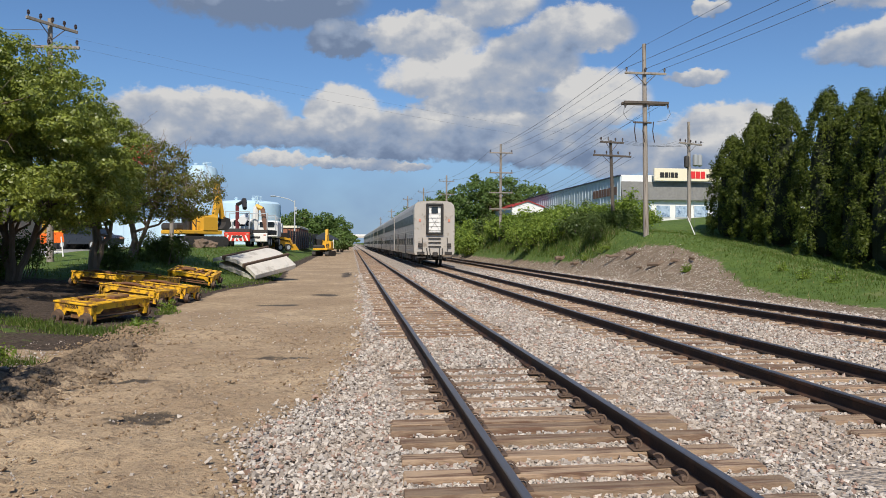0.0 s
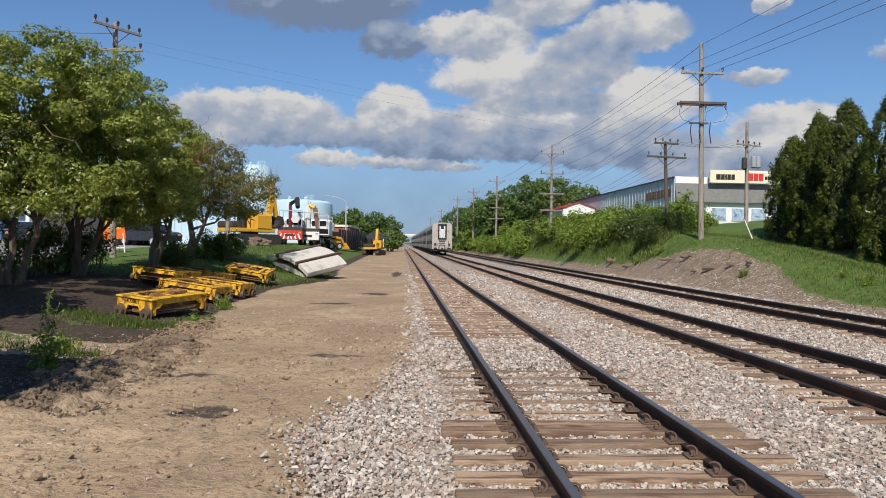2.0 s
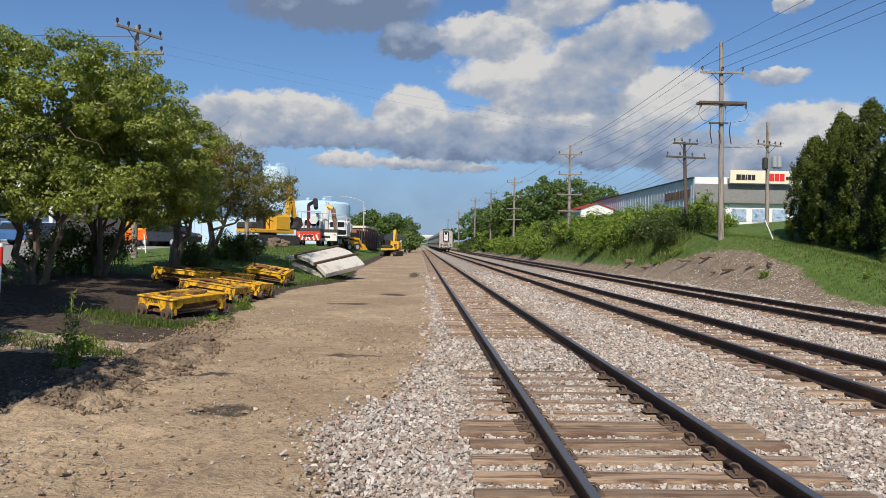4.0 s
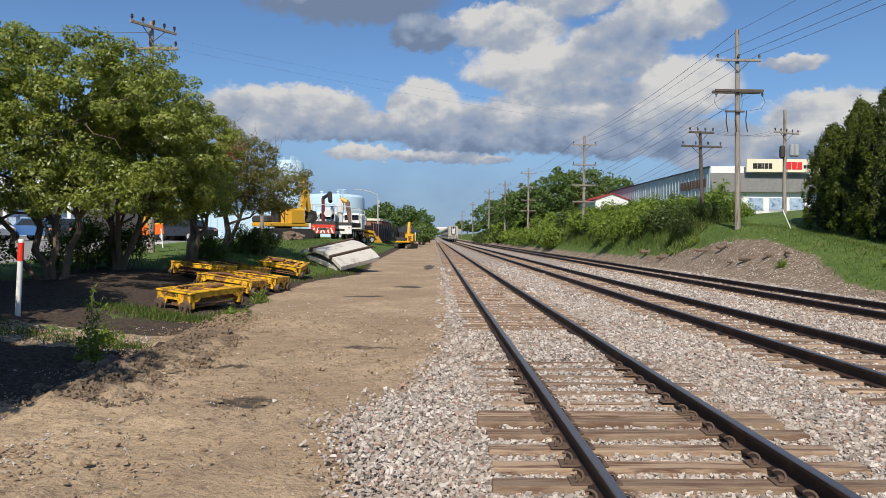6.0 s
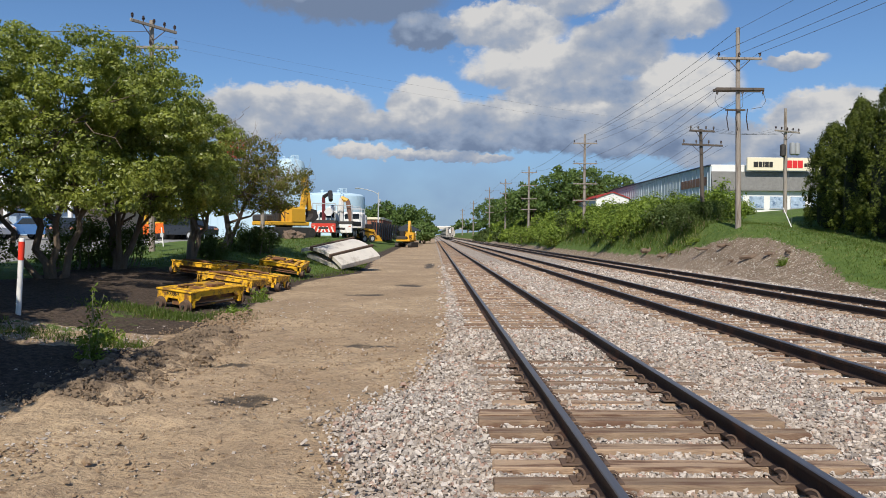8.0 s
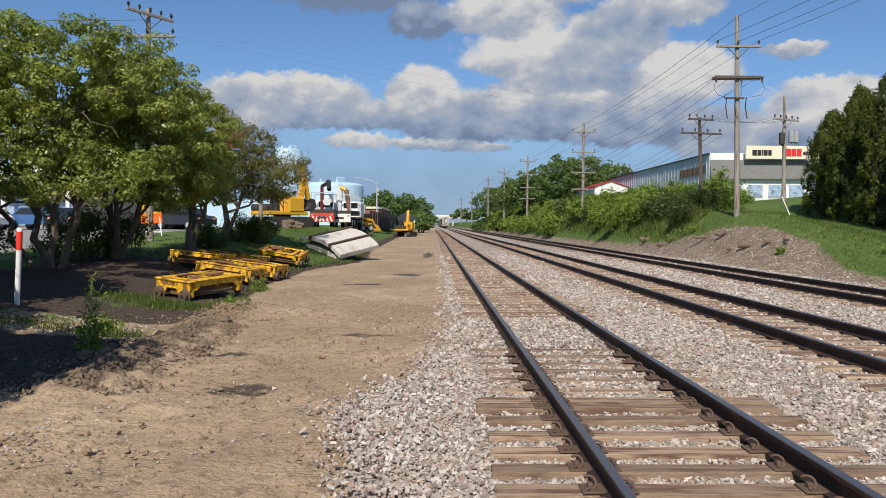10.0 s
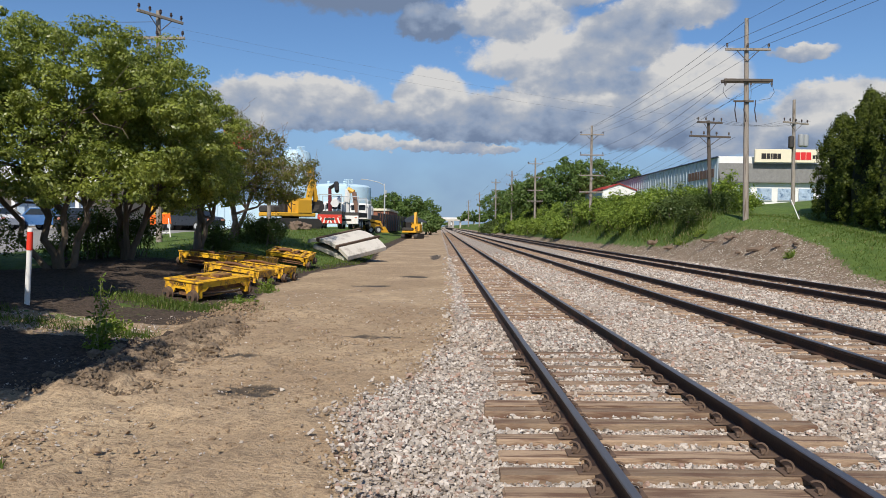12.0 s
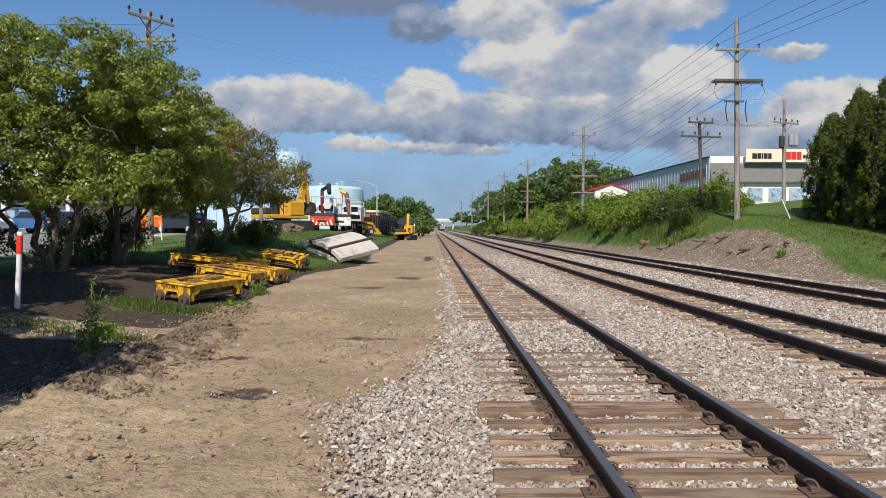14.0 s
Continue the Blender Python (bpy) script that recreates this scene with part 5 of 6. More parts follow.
# ---- left-hand side ----
def cart(m):
    """A low yellow rail-car frame: long side beams, end plates with arched cut-outs and four small flanged wheels at its ends."""
    ob = thing("rail_cart", m, "low worn yellow steel rail cart with rust on its deck", "rail cart", "yellow rail carts")
    L, W, H = 1.8, 1.12, 0.52
    for sd in (-1, 1):
        g = Geo()
        poly = [(-W / 2, 0.2), (-W / 2, H), (W / 2, H), (W / 2, 0.3), (W / 2 - 0.05, 0.1), (W / 2 - 0.3, 0.1), (0.18, 0.22), (0.12, 0.31), (-0.2, 0.31), (-0.25, 0.2), (-0.32, 0.2), (-W / 2 + 0.1, 0.3)]
        g.prism(poly, "y", -0.02, 0.02, pose(0, sd * L / 2, 0))
        g.box((0, sd * (L / 2 - 0.05), H - 0.015), (W + 0.05, 0.2, 0.05), 0.012)
        part("end_plate", g, M_YELLOW, ob, "yellow end plate with cut-outs")
        g = Geo()
        g.prism([(-L / 2 + 0.03, H), (L / 2 - 0.03, H), (L / 2 - 0.03, H - 0.24), (L / 2 - 0.24, H - 0.24), (L / 2 - 0.34, H - 0.15), (-L / 2 + 0.34, H - 0.15), (-L / 2 + 0.24, H - 0.24), (-L / 2 + 0.03, H - 0.24)], "x", sd * (W / 2 - 0.03) - 0.02, sd * (W / 2 - 0.03) + 0.02)
        g.box((sd * (W / 2 - 0.1), 0, H - 0.005), (0.24, L - 0.1, 0.03), 0.008)
        part("side_beam", g, M_YELLOW, ob)
        for z in (0.15, 0.23):
            g = Geo()
            g.box((sd * (W / 2 - 0.09), 0, z), (0.045, L - 0.16, 0.04), 0.008)
            part("lower_rail", g, M_RUSTY, ob)
        for yy in (-L / 2 + 0.1, L / 2 - 0.1):
            g = Geo()
            g.box((sd * (W / 2 - 0.05), yy, 0.28), (0.08, 0.1, 0.34), 0.012)
            part("corner_post", g, M_YELLOW, ob)
    for k, (yy, wide) in enumerate(((-0.55, 0.16), (-0.2, 0.1), (0.1, 0.22), (0.52, 0.12))):
        g = Geo()
        g.box((0, yy, H - 0.05 + 0.02 * (k % 2)), (W - 0.3, wide, 0.09), 0.012)
        part("cross_bar", g, M_YELLOW if k != 1 else M_RUSTY, ob)
    g = Geo()
    g.box((0, 0.0, H - 0.11), (W - 0.12, L - 0.1, 0.02), 0.004)
    part("deck_plate", g, M_RUSTDECK, ob, "rust-stained deck plate")
    g = Geo()
    g.box((0.12, 0.3, H + 0.03), (0.3, 0.5, 0.09), 0.02)
    g.tube([(-0.3, -0.5, H + 0.03), (-0.05, 0.2, H + 0.05), (-0.28, 0.7, H + 0.03)], 0.03, 7)
    part("linkage", g, M_RUSTY, ob, "rusty brake linkage on the deck")
    g = Geo()
    g.box((0, 0, 0.3), (W - 0.26, L - 0.3, 0.2), 0.02)
    g.box((0, 0, 0.2), (0.3, L - 0.1, 0.14), 0.02)
    part("underframe", g, M_RUSTY, ob, "rusty underframe")
    for sx in (-1, 1):
        for sy in (-1, 1):
            g = Geo()
            g.lathe([(0.05, -0.06), (0.13, -0.06), (0.135, 0.03), (0.165, 0.04), (0.165, 0.065), (0.06, 0.07)], 18, pose(sx * (W / 2 - 0.14), sy * (L / 2 + 0.06), 0.165, 90 * sy, 0, 0))
            w = part("wheel", g, M_CLIP, ob, "small rusty flanged wheel", True)
            g = Geo()
            g.tube([(sx * (W / 2 - 0.14), sy * (L / 2 - 0.06), 0.165), (sx * (W / 2 - 0.14), sy * (L / 2 + 0.17), 0.165)], 0.035, 8)
            part("axle_stub", g, M_DARK, w)
    return ob


M_RUSTY = surface("rust", (0.17, 0.08, 0.04), 0.9, 0.3, 6.0, 50.0, 0.4, dirt=(0.45, 0.26, 0.03), dirt_amount=0.3)
M_RUSTDECK = surface("stained_deck", (0.30, 0.16, 0.04), 0.8, 0.3, 4.0, 40.0, 0.3, dirt=(0.10, 0.055, 0.03), dirt_amount=0.6, dirt_scale=4.0)


def carts():
    # place, turn, tilt along the slope and across it
    places = [(-5.95, 18.45, -27, 2, 4, 0.0), (-6.4, 22.75, 79, 7, 2, 0.02), (-6.1, 24.8, 79, 6, 2, 0.02), (-7.95, 24.9, 76, 5, 2, 0.05), (-7.2, 26.8, 80, 7, 3, 0.05), (-6.5, 31.2, 82, 8, -9, 0.06)]
    first = None
    for x, y, rz, along, across, lift in places:
        z = float(land(x, y)) + 0.02 + lift
        m = pose(x, y, z, 0, 0, rz) @ pose(0, 0, 0, along, across, 0)
        if first is None:
            first = cart(m)
            # the fleet number stencilled on the end plate
            cu = bpy.data.curves.new("fleet_number", "FONT")
            cu.body, cu.size, cu.extrude = "400869", 0.14, 0.002
            tmp = bpy.data.objects.new("tmp", cu)
            me = bpy.data.meshes.new_from_object(tmp)
            bpy.data.objects.remove(tmp)
            me.materials.append(M_BLACKPAINT)
            num = new("fleet_number", me)
            num.parent = first
            num.matrix_basis = pose(-0.25, -0.925, 0.375, 90, 0, 0)
        else:
            c = copy_thing(first, m)
            for o in list(c.children):
                if o.name.startswith("fleet_number"):
                    bpy.data.objects.remove(o)
    return first


def crossing_panel():
    """A lifted concrete grade-crossing panel with two rails cast in, lying on the slope."""
    a, b, c, d = (Vector(p) for p in ((-6.85, 37.7, 1.02), (-5.35, 40.6, 1.52), (-3.25, 38.6, 0.82), (-4.3, 36.4, 0.12)))
    org = (a + b + c + d) / 4
    ex = ((c - b) + (d - a)).normalized()
    nz = ex.cross(((b - a) + (c - d)).normalized()).normalized()
    ey = nz.cross(ex)
    m = Matrix.Translation(org) @ Matrix((ex, ey, nz)).transposed().to_4x4()
    ob = thing("crossing_panel", m, "pale concrete crossing panel with rusty rails dumped on the slope", "concrete panel")
    W, L = ((c - b).length + (d - a).length) / 2, ((b - a).length + (c - d).length) / 2

    def bow(x):
        return 0.40 * (1 - (2 * x / W) ** 2)
    cuts = [(-W / 2, -0.27 * W), (-0.21 * W, 0.21 * W), (0.27 * W, W / 2)]
    for x0, x1 in cuts:
        g = Geo()
        n = 8
        up = [(x0 + (x1 - x0) * k / n, bow(x0 + (x1 - x0) * k / n)) for k in range(n + 1)]
        poly = up + [(x, z - 0.2) for x, z in reversed(up)]
        g.prism(poly, "y", -L / 2, L / 2)
        part("slab", g, M_CONC, ob, "pale worn concrete slab")
    for sx in (-0.24, 0.24):
        g = Geo()
        z = bow(sx * W)
        g.box((sx * W, 0.05, z - 0.15), (0.16, L + 0.1, 0.12), 0.01)
        g.box((sx * W, 0.05, z - 0.02), (0.11, L + 0.35, 0.2), 0.015)
        part("cast_rail", g, M_CLIP, ob, "rusty rail in its slot")
        for k in range(11):
            g = Geo()
            g.box((sx * W - 0.09, -L / 2 + 0.15 + k * L / 11, z - 0.03), (0.07, 0.06, 0.05), 0.01)
            part("rail_clip", g, M_CLIP, ob)
    g = Geo()
    g.box((0, 0, -0.28), (W * 0.8, L * 0.9, 0.25), 0.02)
    part("underside", g, M_CONC, ob)


def marker_post(x, y):
    z = float(land(x, y))
    ob = thing("marker_post", pose(x, y, z, 0, 3, 0), "white plastic marker post with a red top", "marker post")
    g = Geo()
    g.lathe([(0.05, -0.1), (0.05, 1.12)], 16)
    part("post", g, M_WHITE, ob, smooth=True)
    g = Geo()
    g.lathe([(0.056, 1.08), (0.056, 1.4), (0.056, 1.44)], 16)
    part("red_sleeve", g, M_REDPLASTIC, ob, "bright red sleeve", True)
    g = Geo()
    g.lathe([(0.052, 1.44), (0.052, 1.49), (0.035, 1.51)], 16)
    part("cap", g, M_WHITE, ob, smooth=True)


M_REDPLASTIC = surface("red_plastic", (0.80, 0.05, 0.025), 0.4, 0.05)


def road_work_sign(x, y):
    ob = thing("road_work_sign", pose(x, y, float(land(x, y)), 0, 0, 20), "orange rectangular warning board on white folding legs", "road sign")
    g = Geo()
    g.box((0, 0, 0.95), (1.05, 0.03, 0.55), 0.01, pose(0, 0, 0, 0, -7, 0))
    part("board", g, M_ORANGE, ob, "plain orange board")
    for sx in (-0.35, 0.35):
        for sy in (-0.3, 0.25):
            g = Geo()
            g.tube([(sx * 0.8, 0.03, 1.1), (sx * 1.1, sy, 0.0)], 0.03, 6)
            part("leg", g, M_WHITE, ob)
    g = Geo()
    g.box((0, -0.22, 0.25), (0.75, 0.03, 0.07))
    part("brace", g, M_WHITE, ob)


def crawler(ob, length, gauge, h, w):
    for sd in (-1, 1):
        r = h / 2
        pts = [(length / 2 * c + r * math.cos(a), r + r * math.sin(a)) for c, a0 in ((1, -90), (-1, 90)) for a in [radians(a0 + k * 30) for k in range(7)]]
        g = Geo()
        g.prism(pts, "y", sd * gauge - w / 2, sd * gauge + w / 2)
        t = part("crawler_track", g, M_DARK, ob, "dirty steel crawler track")
        for k in range(12):
            g = Geo()
            g.box((-length / 2 + k * length / 11, sd * gauge, h + 0.015), (0.1, w, 0.05))
            part("track_shoe", g, M_DARK, t)
        for c in (-1, 1):
            g = Geo()
            g.tube([(c * length / 2, sd * gauge - w / 2 - 0.02, r), (c * length / 2, sd * gauge + w / 2 + 0.02, r)], r * 0.7, 16)
            part("sprocket", g, M_DARK, t)


def excavator(x, y, rz, scale, boom, label):
    """Along +x: the front. boom: points of the boom and stick in the xz plane."""
    ob = thing("excavator", pose(x, y, float(land(x, y)), 0, 0, rz), label, "excavator", "yellow excavators")
    s = scale
    crawler(ob, 3.6 * s, 1.15 * s, 0.85 * s, 0.6 * s)
    g = Geo()
    g.tube([(0, 0, 0.7 * s), (0, 0, 1.05 * s)], 0.7 * s, 20)
    part("turntable", g, M_DARK, ob)
    g = Geo()
    g.box((-0.3 * s, 0, 1.2 * s), (4.0 * s, 2.5 * s, 0.32 * s), 0.05)
    part("turning_frame", g, M_CAT, ob)
    g = Geo()
    g.prism([(-0.55 * s, 1.36 * s), (-0.55 * s, 2.4 * s), (-0.4 * s, 2.6 * s), (0.75 * s, 2.6 * s), (0.95 * s, 2.3 * s), (0.95 * s, 1.36 * s)], "x", -0.2 * s, 1.2 * s, pose(0, -0.75 * s, 0))
    part("engine_hood", g, M_CAT, ob, "plain yellow engine hood")
    for k in range(4):
        g = Geo()
        g.tube([(-1.9 * s + 0.4 * k * s, -1.0 * s, 1.36 * s), (-1.9 * s + 0.4 * k * s, -1.0 * s, (2.1 + 0.1 * (k % 2)) * s)], 0.04 * s, 6)
        g.tube([(-1.9 * s + 0.4 * k * s, -1.0 * s, 2.1 * s), (-1.5 * s + 0.4 * k * s, -1.0 * s, (1.6 + 0.4 * (k % 2)) * s)], 0.035 * s, 6)
        part("guard_rail", g, M_DARK, ob)
    g = Geo()
    g.box((-1.9 * s, 0.3 * s, 1.62 * s), (0.9 * s, 1.9 * s, 0.6 * s), 0.15 * s)
    part("counterweight", g, M_DARK, ob, "dark low counterweight")
    g = Geo()
    g.box((0.3 * s, 0.75 * s, 2.1 * s), (1.5 * s, 0.95 * s, 1.6 * s), 0.1)
    cab = part("cab", g, M_BLACKPAINT, ob, "black framed cab")
    for sd in (-1, 1):
        g = Geo()
        g.box((0.35 * s, 0.75 * s + sd * 0.48 * s, 2.35 * s), (1.2 * s, 0.02, 0.9 * s), 0.0)
        part("cab_window", g, M_GLASS, cab)
    g = Geo()
    g.box((1.06 * s, 0.75 * s, 2.3 * s), (0.02, 0.8 * s, 1.0 * s))
    part("cab_window", g, M_GLASS, cab)
    names = ("boom", "boom_end", "stick")
    for k, (p0, p1) in enumerate(zip(boom[:-1], boom[1:])):
        g = Geo()
        a, b = Vector((p0[0], 0, p0[1])) * s, Vector((p1[0], 0, p1[1])) * s
        d = (b - a).normalized()
        n = Vector((-d.z, 0, d.x))
        w0, w1 = (0.16, 0.19, 0.15)[k] * s, (0.19, 0.13, 0.10)[k] * s
        poly = [((a + n * w0).x, (a + n * w0).z), ((b + n * w1).x, (b + n * w1).z), ((b - n * w1).x, (b - n * w1).z), ((a - n * w0).x, (a - n * w0).z)]
        g.prism(poly, "y", -0.2 * s - 0.01 * k, 0.2 * s + 0.01 * k)
        part(names[k], g, M_CAT, ob)
    for p0, p1 in ((boom[0], boom[1]), (boom[1], boom[2]), (boom[2], boom[3])):
        g = Geo()
        a, b = Vector((p0[0] + 0.5, 0.3, p0[1] - 0.1)) * s, Vector((p1[0] + 0.25, 0.3, p1[1] - 0.1)) * s
        g.tube([a, a.lerp(b, 0.55)], 0.10 * s, 8)
        g.tube([a.lerp(b, 0.55), b], 0.05 * s, 8)
        part("hydraulic_cylinder", g, M_DARK, ob)
    e = boom[3]
    g = Geo()
    g.prism([(e[0] * s + q[0] * s, e[1] * s + q[1] * s) for q in ((-0.1, 0.1), (0.35, 0.0), (0.55, -0.6), (0.1, -1.0), (-0.5, -0.9), (-0.1, -0.6), (0.0, -0.3))], "y", -0.5 * s, 0.5 * s)
    part("bucket", g, M_DARK, ob, "worn dark bucket")
    return ob


def wheel_part(parent, x, y, r, w):
    g = Geo()
    g.lathe([(r * 0.55, -w / 2), (r * 0.95, -w / 2), (r, -w / 3), (r, w / 3), (r * 0.95, w / 2), (r * 0.55, w / 2)], 20, pose(x, y, r, 0, 90, 0))
    t = part("wheel", g, M_BLACK, parent, "black tyre on a pale rim", True)
    g = Geo()
    g.lathe([(0.05, -w / 2 - 0.01), (r * 0.56, -w / 2 - 0.02), (r * 0.56, w / 2 + 0.02), (0.05, w / 2 + 0.01)], 14, pose(x, y, r, 0, 90, 0))
    part("rim", g, M_GREY, t)


def boom_truck(x, y, rz, label, body, with_crane=True, crane=None):
    """A truck seen from behind; +y is its front."""
    ob = thing("boom_truck", pose(x, y, float(land(x, y)), 0, 0, rz), label, "truck", "work trucks")
    for sx in (-1, 1):
        for yy in (1.0, 2.1, 6.2):
            wheel_part(ob, sx * 1.0, yy, 0.5, 0.32)
    g = Geo()
    g.box((0, 3.4, 0.95), (1.0, 7.0, 0.25), 0.03)
    part("chassis", g, M_DARK, ob)
    g = Geo()
    g.box((0, 0.05, 0.95), (2.4, 0.25, 0.9), 0.05)
    part("rear_panel", g, body, ob, "bright rear panel with chevrons")
    for k in range(6):
        g = Geo()
        sk = -1 if k < 3 else 1
        x0 = -1.1 + k * 0.4
        g.prism([(x0, 0.55), (x0 + 0.16, 0.55), (x0 + 0.16 - sk * 0.2, 1.1), (x0 - sk * 0.2, 1.1)], "y", -0.09, -0.078)
        part("chevron", g, M_CHEVRON, ob)
    for sx in (-0.95, 0.95):
        g = Geo()
        g.box((sx, -0.08, 1.2), (0.25, 0.05, 0.14), 0.02)
        part("tail_lamp", g, M_TAIL, ob)
    g = Geo()
    g.box((0, 2.4, 1.5), (2.4, 4.4, 0.5), 0.04)
    part("deck_body", g, M_DARK, ob)
    g = Geo()
    g.box((0, 6.3, 1.9), (2.3, 1.9, 1.9), 0.18)
    c = part("cab", g, M_WHITE, ob, "white cab")
    g = Geo()
    g.box((0, 5.34, 2.4), (1.6, 0.02, 0.6), 0.0)
    part("cab_window", g, M_GLASS, c)
    for sx in (-1.1, 1.1):
        for yy in (0.4, 4.4):
            g = Geo()
            g.box((sx, yy, 2.4), (0.09, 0.09, 2.0), 0.01)
            part("rack_post", g, M_GREY, ob)
    for yy in (0.4, 4.4):
        g = Geo()
        g.box((0, yy, 3.4), (2.3, 0.08, 0.08), 0.01)
        part("rack_bar", g, M_GREY, ob)
    if with_crane:
        for k, (p0, p1, w, mt, nm) in enumerate(crane):
            g = Geo()
            a, b = Vector(p0), Vector(p1)
            g.tube([a, b], [w, w * 0.85], 6)
            part(nm, g, mt, ob)
    return ob


M_CHEVRON = surface("chevron_white", (0.75, 0.70, 0.65), 0.5, 0.05)


def skid_loader(x, y, rz):
    ob = thing("skid_loader", pose(x, y, float(land(x, y)), 0, 0, rz), "yellow and black skid-steer loader on the yard", "loader")
    for sx in (-0.7, 0.7):
        for yy in (-0.55, 0.55):
            wheel_part(ob, sx, yy, 0.42, 0.3)
    g = Geo()
    g.box((0, -0.1, 0.85), (1.15, 2.2, 0.8), 0.12)
    part("body", g, M_CAT, ob)
    g = Geo()
    g.box((0, 0.25, 1.65), (1.0, 1.2, 0.9), 0.08)
    part("cab", g, M_BLACKPAINT, ob, "black cage cab")
    for sx in (-0.68, 0.68):
        g = Geo()
        g.prism([(-1.1, 0.6), (-1.2, 1.75), (0.9, 1.45), (1.45, 0.55), (1.2, 0.5), (0.8, 1.2), (-0.8, 1.45), (-0.85, 0.6)], "x", sx - 0.08, sx + 0.08)
        part("lift_arm", g, M_CAT, ob)
    g = Geo()
    g.prism([(1.3, 0.1), (1.3, 0.75), (1.45, 0.8), (2.0, 0.1)], "x", -0.9, 0.9)
    part("bucket", g, M_CAT, ob)


def water_tank(x, y, r, h, label):
    ob = thing("water_tank", pose(x, y, 1.0), label, "water tank", "pale blue water tanks")
    g = Geo()
    g.lathe([(r, 0), (r, h * 0.86), (r * 0.985, h * 0.92), (r * 0.9, h * 0.965), (r * 0.6, h * 0.99), (0.3, h)], 48)
    part("shell", g, M_BLUEWHITE, ob, smooth=True)
    g = Geo()
    for k in range(2):
        g.tube([(r * 0.35 + k * 0.5, -r * 0.94 - 0.2, 0.5), (r * 0.35 + k * 0.5, -r * 0.94 - 0.2, h + 0.6)], 0.06, 6)
    part("ladder", g, M_BLUEWHITE, ob)
    for k in range(2):
        g = Geo()
        g.lathe([(0.35, 0), (0.35, 0.5), (0.5, 0.55), (0.2, 0.8)], 12, pose(-r * 0.3 + k * r * 0.5, -r * 0.3, h * 0.985))
        part("roof_vent", g, M_BLUEWHITE, ob)
    g = Geo()
    for k in range(8):
        g.tube([(r * 0.25 + k * 0.3, -r * 0.8, h * 0.97), (r * 0.25 + k * 0.3, -r * 0.8, h * 0.97 + 1.1)], 0.04, 5)
    g.tube([(r * 0.25, -r * 0.8, h * 0.97 + 1.1), (r * 0.25 + 2.1, -r * 0.8, h * 0.97 + 1.1)], 0.05, 5)
    part("roof_rail", g, M_BLUEWHITE, ob)


def street_lamp(x, y):
    z = float(land(x, y))
    ob = thing("street_lamp", pose(x, y, z), "tall galvanised street lamp with a long bracket arm", "street lamp")
    g = Geo()
    g.tube([(0, 0, 0), (0, 0, 7.3)], [0.13, 0.09], 10)
    part("mast", g, M_GREY, ob)
    g = Geo()
    g.tube([(0, 0, 7.0), (-0.8, 0, 7.45), (-2.0, 0, 7.75), (-2.9, 0, 7.9)], 0.055, 8)
    part("bracket_arm", g, M_GREY, ob)
    g = Geo()
    g.box((-3.2, 0, 7.9), (0.8, 0.3, 0.14), 0.05)
    part("lamp_head", g, M_GREY, ob)
    for zz in (5.4, 5.9, 6.1):
        g = Geo()
        g.box((0.18, -0.1, zz), (0.3, 0.2, 0.3), 0.03)
        part("bracket_box", g, M_GREY, ob)


def store_left():
    """The low shop across the car park, half hidden by the trees."""
    ob = thing("low_shop", pose(-27.5, 58, 1.3), "low tan shop with a white fascia across the car park", "shop building")
    g = Geo()
    g.box((-13, 8, 1.9), (26, 16, 3.8), 0.0)
    part("wall", g, M_TAN, ob, "tan rendered wall")
    g = Geo()
    g.box((-13, 7.5, 4.3), (27.5, 19, 1.2), 0.03)
    part("fascia", g, M_WHITE, ob, "white fascia")
    for k in range(7):
        g = Geo()
        g.box((-2.4 - k * 3.2, -0.04, 1.35), (2.3, 0.1, 2.2), 0.02)
        part("shop_window", g, M_WINDOW, ob)
    for k in range(5):
        g = Geo()
        g.box((-1 - k * 5, -1.4, 1.9), (0.3, 0.3, 3.8), 0.02)
        part("canopy_post", g, M_WHITE, ob)


M_TAN = surface("tan_render", (0.50, 0.38, 0.27), 0.9, 0.08)
M_CARS = [surface("car_" + k, c, 0.3, 0.03, spec=0.6) for k, c in (("dark", (0.03, 0.035, 0.045)), ("silver", (0.45, 0.46, 0.47)), ("blue", (0.05, 0.13, 0.30)), ("white", (0.7, 0.7, 0.7)))]


def car(x, y, rz, mat, label):
    ob = thing("car", pose(x, y, float(land(x, y)), 0, 0, rz), label, "car", "parked cars")
    g = Geo()
    prof = [(-2.2, 0.35), (-2.25, 0.75), (-2.0, 0.92), (-1.3, 1.0), (-0.75, 1.42), (0.75, 1.45), (1.35, 0.98), (2.05, 0.9), (2.25, 0.65), (2.2, 0.35)]
    g.prism(prof, "x", -0.86, 0.86)
    part("body", g, mat, ob)
    for sd in (-1, 1):
        g = Geo()
        g.prism([(-1.15, 1.0), (-0.7, 1.36), (0.7, 1.38), (1.15, 1.0)], "x", sd * 0.87 - 0.01, sd * 0.87 + 0.01)
        part("side_window", g, M_GLASS, ob)
        for yy in (-1.35, 1.35):
            wheel_part(ob, sd * 0.8, yy, 0.32, 0.22)
        g = Geo()
        g.box((sd * 0.62, -2.24, 0.75), (0.3, 0.05, 0.14), 0.02)
        part("tail_lamp", g, M_TAIL, ob)
    g = Geo()
    g.put([(-0.72, -1.28, 1.03), (0.72, -1.28, 1.03), (0.66, -0.8, 1.4), (-0.66, -0.8, 1.4)], [(0, 1, 2, 3)], pose(0, -0.02, 0.012))
    part("rear_window", g, M_GLASS, ob)


